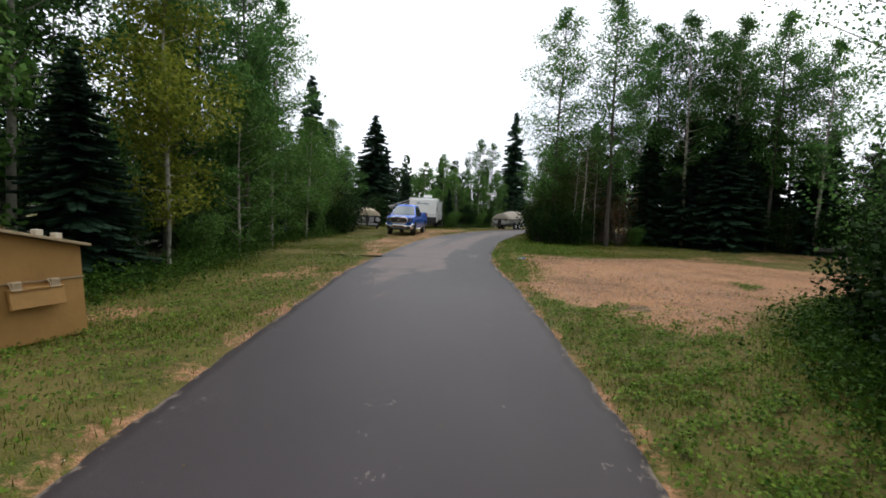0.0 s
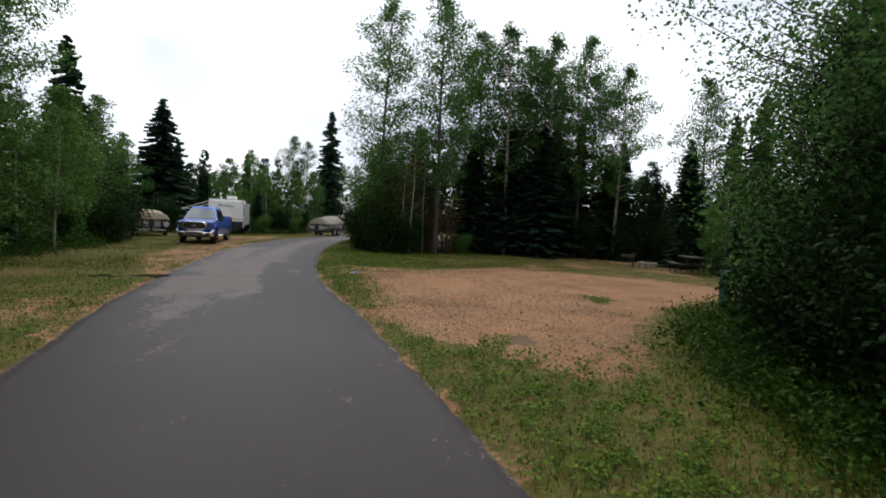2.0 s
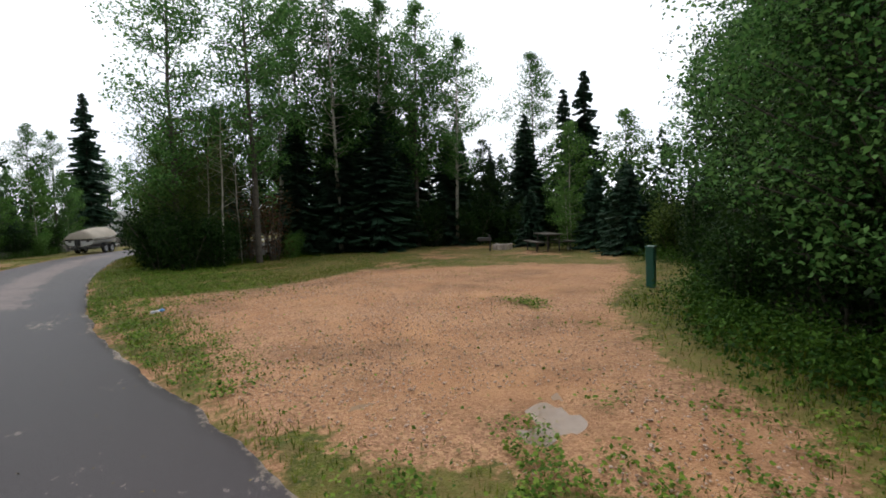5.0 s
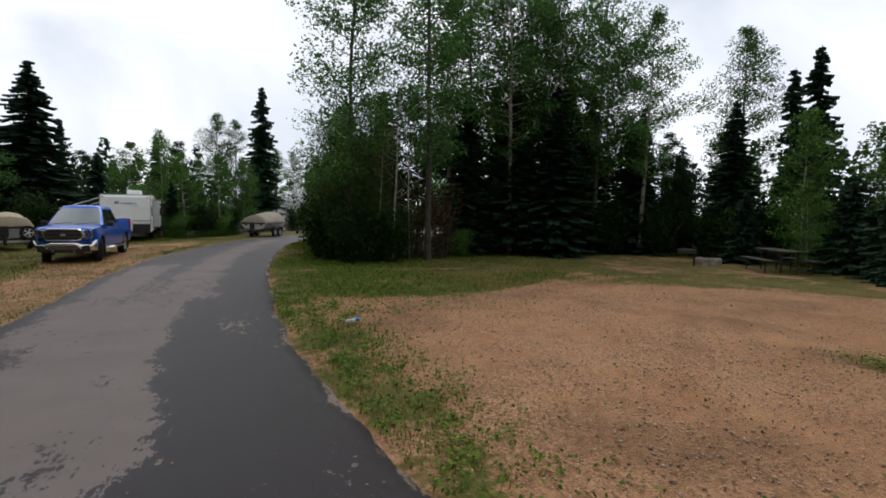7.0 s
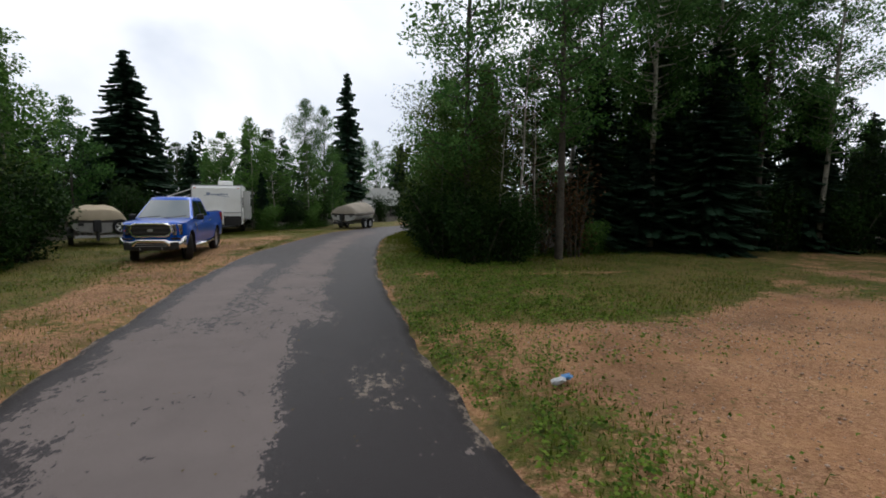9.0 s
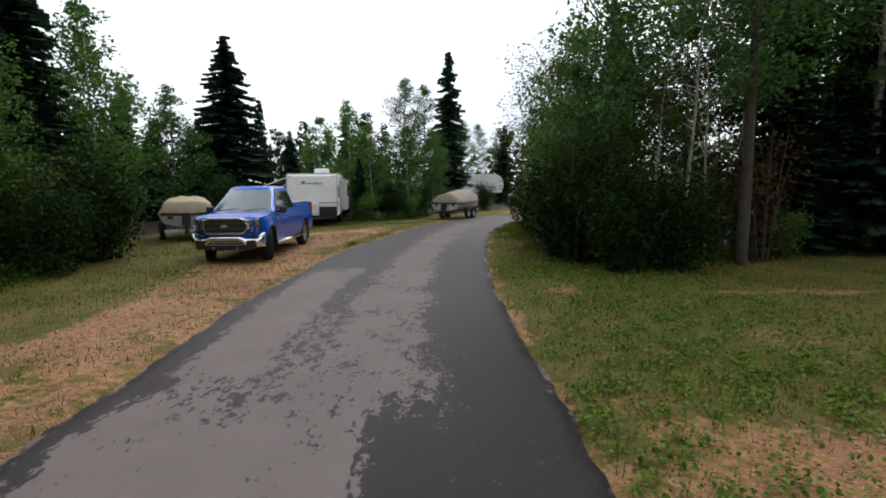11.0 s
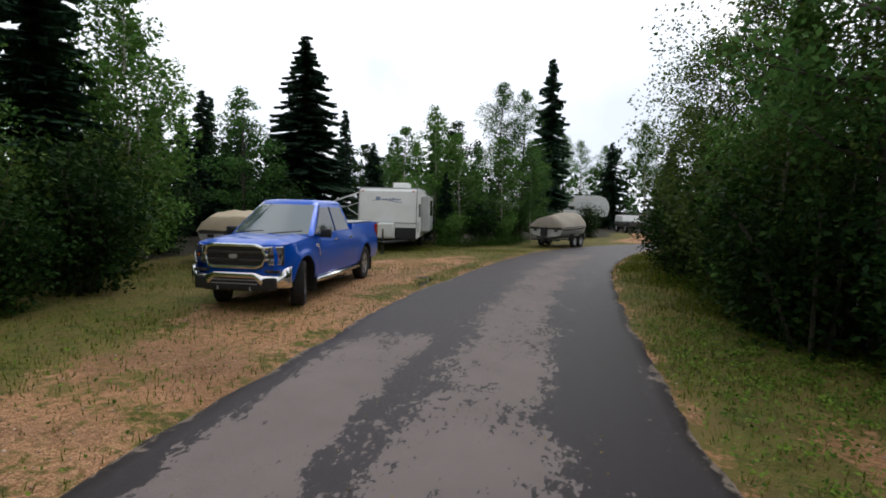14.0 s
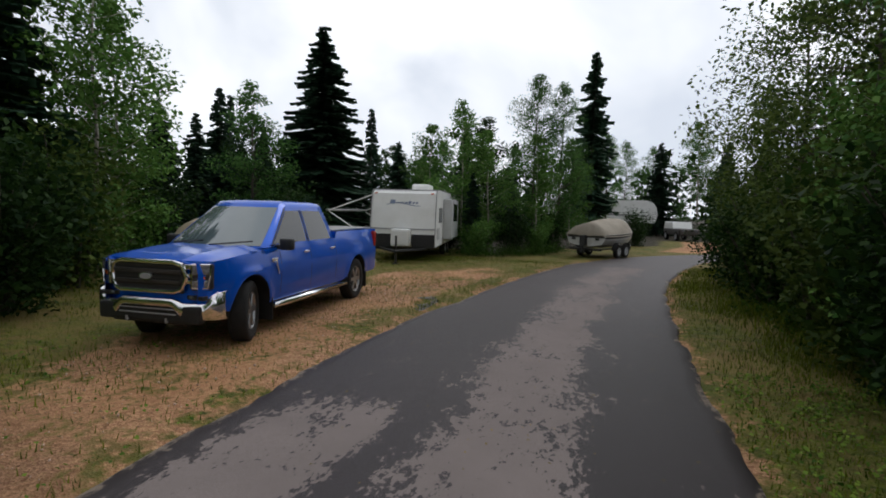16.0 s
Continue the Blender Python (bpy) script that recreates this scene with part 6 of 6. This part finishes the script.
def fire_pit(m):
    t = thing("steel_fire_pit", m, "low rusty steel fire pit drum on the lawn", "fire pit")
    bm = bmesh.new()
    n = 24
    prof = [(0.36, 0.0), (0.38, 0.02), (0.38, 0.30), (0.40, 0.32), (0.36, 0.32), (0.35, 0.05)]
    sheet(bm, [[(math.cos(6.2832 * i / n) * q, math.sin(6.2832 * i / n) * q, z) for q, z in prof] for i in range(n + 1)])
    bmesh.ops.remove_doubles(bm, verts=bm.verts, dist=1e-4)
    part("drum", bm, M_RUST, t, smooth=False)
    bm = bmesh.new()
    bmesh.ops.create_circle(bm, cap_ends=True, segments=20, radius=0.35, matrix=Matrix.Translation((0, 0, 0.12)))
    part("ash_bed", bm, M_DARKSTEEL, t)
    for k in range(3):
        bm = bmesh.new()
        a = 2.1 * k + 0.4
        rod(bm, (math.cos(a) * 0.25, math.sin(a) * 0.25, 0.16), (-math.cos(a) * 0.2, -math.sin(a) * 0.2, 0.34), 0.035, n=7)
        part("charred_log", bm, M_CONCRETE if k == 1 else M_BARK, t)
    return t


fire_pit(Matrix.Translation((15.8, 30.2, -0.012)))


def litter_wrapper(m):
    """A crumpled drink pouch."""
    t = thing("crumpled_wrapper", m, "crumpled blue and whitish plastic wrapper lying on weeds", "litter")
    for nm, c, s, mt, sd in (("clear_film", (-0.05, 0, 0.03), (0.20, 0.11, 0.06), M_LITTER_CLEAR, 1), ("blue_film", (0.09, 0.01, 0.035), (0.12, 0.11, 0.07), M_LITTER_BLUE, 2)):
        bm = bmesh.new()
        bmesh.ops.create_icosphere(bm, subdivisions=2, radius=0.5, matrix=Matrix.Translation(c) @ Matrix.Diagonal((*s, 1)))
        q = random.Random(sd)
        for v in bm.verts:
            v.co += Vector((q.uniform(-1, 1), q.uniform(-1, 1), q.uniform(-0.6, 1))) * 0.014
        part(nm, bm, mt, t)
    return t


litter_wrapper(Matrix.Translation((0.0, 18.6, 0.01)) @ Matrix.Rotation(0.5, 4, "Z"))


def puddle(x, y, a, b, turn, material, label, z=-0.002, seed=1):
    """A thin sheet of water with a wavering outline."""
    rng = np.random.default_rng(seed)
    ph = rng.uniform(0, 6.28, 4)
    n = 40
    c, s = math.cos(turn), math.sin(turn)
    pts = []
    for i in range(n):
        q = 6.2832 * i / n
        k = 1 + 0.16 * math.sin(2 * q + ph[0]) + 0.11 * math.sin(3 * q + ph[1]) + 0.07 * math.sin(5 * q + ph[2]) + 0.04 * math.sin(9 * q + ph[3])
        u, v = a * k * math.cos(q), b * k * math.sin(q)
        pts.append((x + c * u - s * v, y + s * u + c * v, z))
    bm = bmesh.new()
    bm.faces.new([bm.verts.new(p) for p in pts])
    me = bpy.data.meshes.new("puddle")
    bm.to_mesh(me)
    bm.free()
    me.materials.append(material)
    return tagged(new("puddle", me), label, "puddle", "puddles after the rain", "structure")


puddle(-5.5, 34.1, 0.26, 0.75, 0.1, M_WATER, "dark rain puddle at the edge of the asphalt", -0.010, 1)
puddle(-5.75, 16.8, 0.80, 0.40, 0.3, M_WATER, "long dark rain puddle on the grass verge", -0.008, 2)
puddle(1.2, 11.35, 0.22, 0.17, 0.2, M_MUDWATER, "small muddy brown puddle in the gravel", -0.027, 4)
puddle(2.35, 10.1, 0.50, 0.24, 0.5, M_POOL, "shallow puddle reflecting the sky in gravel", -0.024, 5)
puddle(3.0, 10.5, 0.26, 0.09, 0.4, M_MUDWATER, "muddy wet hollow in the gravel", -0.020, 6)


# ---- grass, weeds, stones: what nobody could count ----
def spots(rng, n, x0, x1, y0, y1, weight):
    """n random places in a rectangle, as dense as weight(x, y) says."""
    out = np.zeros((0, 2))
    while len(out) < n:
        p = np.stack([rng.uniform(x0, x1, 4 * n), rng.uniform(y0, y1, 4 * n)], 1)
        out = np.concatenate([out, p[rng.uniform(0, 1, len(p)) < weight(p[:, 0], p[:, 1])]])
    return out[:n]


def off_road(x, y):
    return signed(ROAD_POLY, x, y) < -0.03


def near_walk(x, y, reach):
    cx = np.interp(y, [-5, 0, 10, 25, 60], [0, 0, -1.0, -2.6, -2.6])
    return np.exp(-(np.abs(x - cx) / reach) ** 2)


def grass():
    rng = np.random.default_rng(31)
    woods = lambda x, y: np.maximum(signed(RIGHT_WOODS, x, y), signed(LEFT_WOODS, x, y))
    w = lambda x, y: off_road(x, y) * np.clip(1.15 - 1.35 * gravel_weight(x, y), 0.0, 1) * near_walk(x, y, 9) * (woods(x, y) < 0.6) * (0.3 + 0.7 * patchy(x, y, 1.3, 5))
    p = spots(rng, 90000, -13, 15, -1, 44, w)
    edge = smooth01(woods(p[:, 0], p[:, 1]), -2.2, 0.2)
    n = len(p)
    h = rng.uniform(0.025, 0.075, n) * (1 + 3.2 * edge)
    az = rng.uniform(0, 6.28, n)
    wd = 0.006 + 0.004 * edge
    b = np.stack([p[:, 0], p[:, 1], np.full(n, -0.02)], 1)
    d = np.stack([np.cos(az), np.sin(az), 0 * az], 1)
    s = np.stack([-d[:, 1], d[:, 0], 0 * az], 1)
    tip = b + d * (h * rng.uniform(0.2, 0.9, n))[:, None] + np.array([0, 0, 1]) * (h + 0.02)[:, None]
    v = np.stack([b - s * wd[:, None], b + s * wd[:, None], tip], 1).reshape(-1, 3)
    ob = mesh_np("grass", v, np.arange(3 * n).reshape(n, 3), M_GRASS)
    tagged(ob, "short olive-green grass on the verges", "grass", kind="stuff")


def clover():
    rng = np.random.default_rng(37)
    def w(x, y):
        base = off_road(x, y) * np.clip(1.1 - 0.9 * gravel_weight(x, y), 0.02, 1)
        patch = 0.22 + 0.78 * patchy(x, y, 8.5, 9) ** 1.5
        right = np.exp(-((x - 2.4) / 1.7) ** 2) * (y < 9.5)
        strip = np.exp(-((x - 0.1 + (y - 14) * 0.13) / 0.7) ** 2) * (y > 12.5) * (y < 22)
        lawn = 0.8 * np.exp(-((x - 0.9) / 2.0) ** 2) * (y > 19) * (y < 31)
        left = 0.5 * np.exp(-((x + 5.2) / 1.8) ** 2) * (y < 16)
        tufts = np.exp(-(((x - 5.9) / 0.5) ** 2 + ((y - 14.3) / 0.45) ** 2)) + np.exp(-(((x - 1.5) / 1.2) ** 2 + ((y - 9.6) / 0.5) ** 2)) + np.exp(-(((x - 2.6) / 0.35) ** 2 + ((y - 10.0) / 0.25) ** 2))
        return base * patch * np.clip(right + strip + lawn + left, 0.05, 1) + 0.8 * off_road(x, y) * np.clip(tufts, 0, 1) * (patchy(x, y, 5.0, 3) > 0.3)
    p = spots(rng, 72000, -9, 10, 0, 31, w)
    c = np.stack([p[:, 0], p[:, 1], rng.uniform(0.012, 0.06, len(p))], 1)
    v, f = leaf_cards(rng, c, 0.042, flat=1.0, ratio=0.75)
    ob = mesh_np("clover_patch", v, f, M_HERB)
    tagged(ob, "low broad-leaved weeds and clover along the asphalt", "weeds", kind="stuff")


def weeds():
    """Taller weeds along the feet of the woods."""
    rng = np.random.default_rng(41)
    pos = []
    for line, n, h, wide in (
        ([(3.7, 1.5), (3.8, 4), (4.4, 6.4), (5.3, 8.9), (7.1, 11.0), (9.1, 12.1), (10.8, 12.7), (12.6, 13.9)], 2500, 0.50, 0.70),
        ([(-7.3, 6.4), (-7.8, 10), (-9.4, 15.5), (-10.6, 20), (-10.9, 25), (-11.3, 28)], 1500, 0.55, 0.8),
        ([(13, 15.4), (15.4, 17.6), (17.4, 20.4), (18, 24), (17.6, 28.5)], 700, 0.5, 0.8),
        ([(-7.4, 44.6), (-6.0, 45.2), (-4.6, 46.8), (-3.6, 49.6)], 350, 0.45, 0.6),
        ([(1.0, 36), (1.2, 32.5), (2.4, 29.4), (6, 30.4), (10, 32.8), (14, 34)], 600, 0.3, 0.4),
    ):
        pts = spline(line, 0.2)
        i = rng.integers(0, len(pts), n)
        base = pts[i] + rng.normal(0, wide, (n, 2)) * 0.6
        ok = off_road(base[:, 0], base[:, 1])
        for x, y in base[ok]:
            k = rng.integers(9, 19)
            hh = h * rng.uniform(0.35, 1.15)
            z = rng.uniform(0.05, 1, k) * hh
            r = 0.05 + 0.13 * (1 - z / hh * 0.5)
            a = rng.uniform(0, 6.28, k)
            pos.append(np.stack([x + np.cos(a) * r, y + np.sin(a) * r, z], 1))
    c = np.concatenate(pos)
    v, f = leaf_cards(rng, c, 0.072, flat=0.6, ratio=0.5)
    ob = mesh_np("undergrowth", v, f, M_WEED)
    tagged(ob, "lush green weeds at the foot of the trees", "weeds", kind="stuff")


def stones():
    rng = np.random.default_rng(43)
    w = lambda x, y: off_road(x, y) * smooth01(gravel_weight(x, y), 0.45, 0.8) * near_walk(x, y, 6.5) * (0.25 + 0.75 * patchy(x, y, 0.9, 21))
    p = spots(rng, 13000, -9, 8, 1, 36, lambda x, y: w(x, y) * ((x - 2.3) ** 2 + (y - 10.2) ** 2 > 0.7))
    n = len(p)
    s = 0.006 + 0.016 * rng.uniform(0, 1, n) ** 3
    c = np.stack([p[:, 0], p[:, 1], -0.004 + s * 0.3], 1)
    o = np.array([(1, 0, 0), (0, 1, 0), (-1, 0, 0), (0, -1, 0), (0, 0, 0.7), (0, 0, -0.7)], float)
    v = c[:, None] + o[None] * s[:, None, None] * rng.uniform(0.6, 1.3, (n, 6, 1))
    tri = np.array([(0, 1, 4), (1, 2, 4), (2, 3, 4), (3, 0, 4), (1, 0, 5), (2, 1, 5), (3, 2, 5), (0, 3, 5)])
    f = (tri[None] + 6 * np.arange(n)[:, None, None]).reshape(-1, 3)
    ob = mesh_np("loose_gravel", v.reshape(-1, 3), f, M_STONE)
    tagged(ob, "loose pinkish and grey gravel stones", "gravel", kind="stuff")


def fallen_leaves():
    rng = np.random.default_rng(47)
    w = lambda x, y: off_road(x, y) * near_walk(x, y, 7) * (0.15 + 0.85 * patchy(x, y, 2.0, 33) ** 2) * (0.35 + 0.65 * smooth01(gravel_weight(x, y), 0.3, 0.7)) * (1 + 1.5 * (x < -4.5) * (y > 20))
    p = spots(rng, 2600, -10, 10, 2, 40, w)
    c = np.stack([p[:, 0], p[:, 1], np.full(len(p), 0.012)], 1)
    v, f = leaf_cards(rng, c, 0.055, flat=3.0, ratio=0.6)
    ob = mesh_np("fallen_leaves", v, f, M_FALLEN)
    tagged(ob, "fallen leaves and bits of bark on gravel", "leaves", kind="stuff")


def road_chips():
    rng = np.random.default_rng(53)
    w = lambda x, y: (signed(ROAD_POLY, x, y) > 0.1) * near_walk(x, y, 3.0)
    p = spots(rng, 420, -5, 2, 2, 36, w)
    c = np.stack([p[:, 0], p[:, 1], np.full(len(p), 0.006)], 1)
    v, f = leaf_cards(rng, c, 0.030, flat=3.0, ratio=0.7)
    ob = mesh_np("road_debris", v, f, M_FALLEN)
    tagged(ob, "tiny bits of leaf and grit on asphalt", "debris", kind="stuff")


grass()
clover()
weeds()
stones()
fallen_leaves()
road_chips()
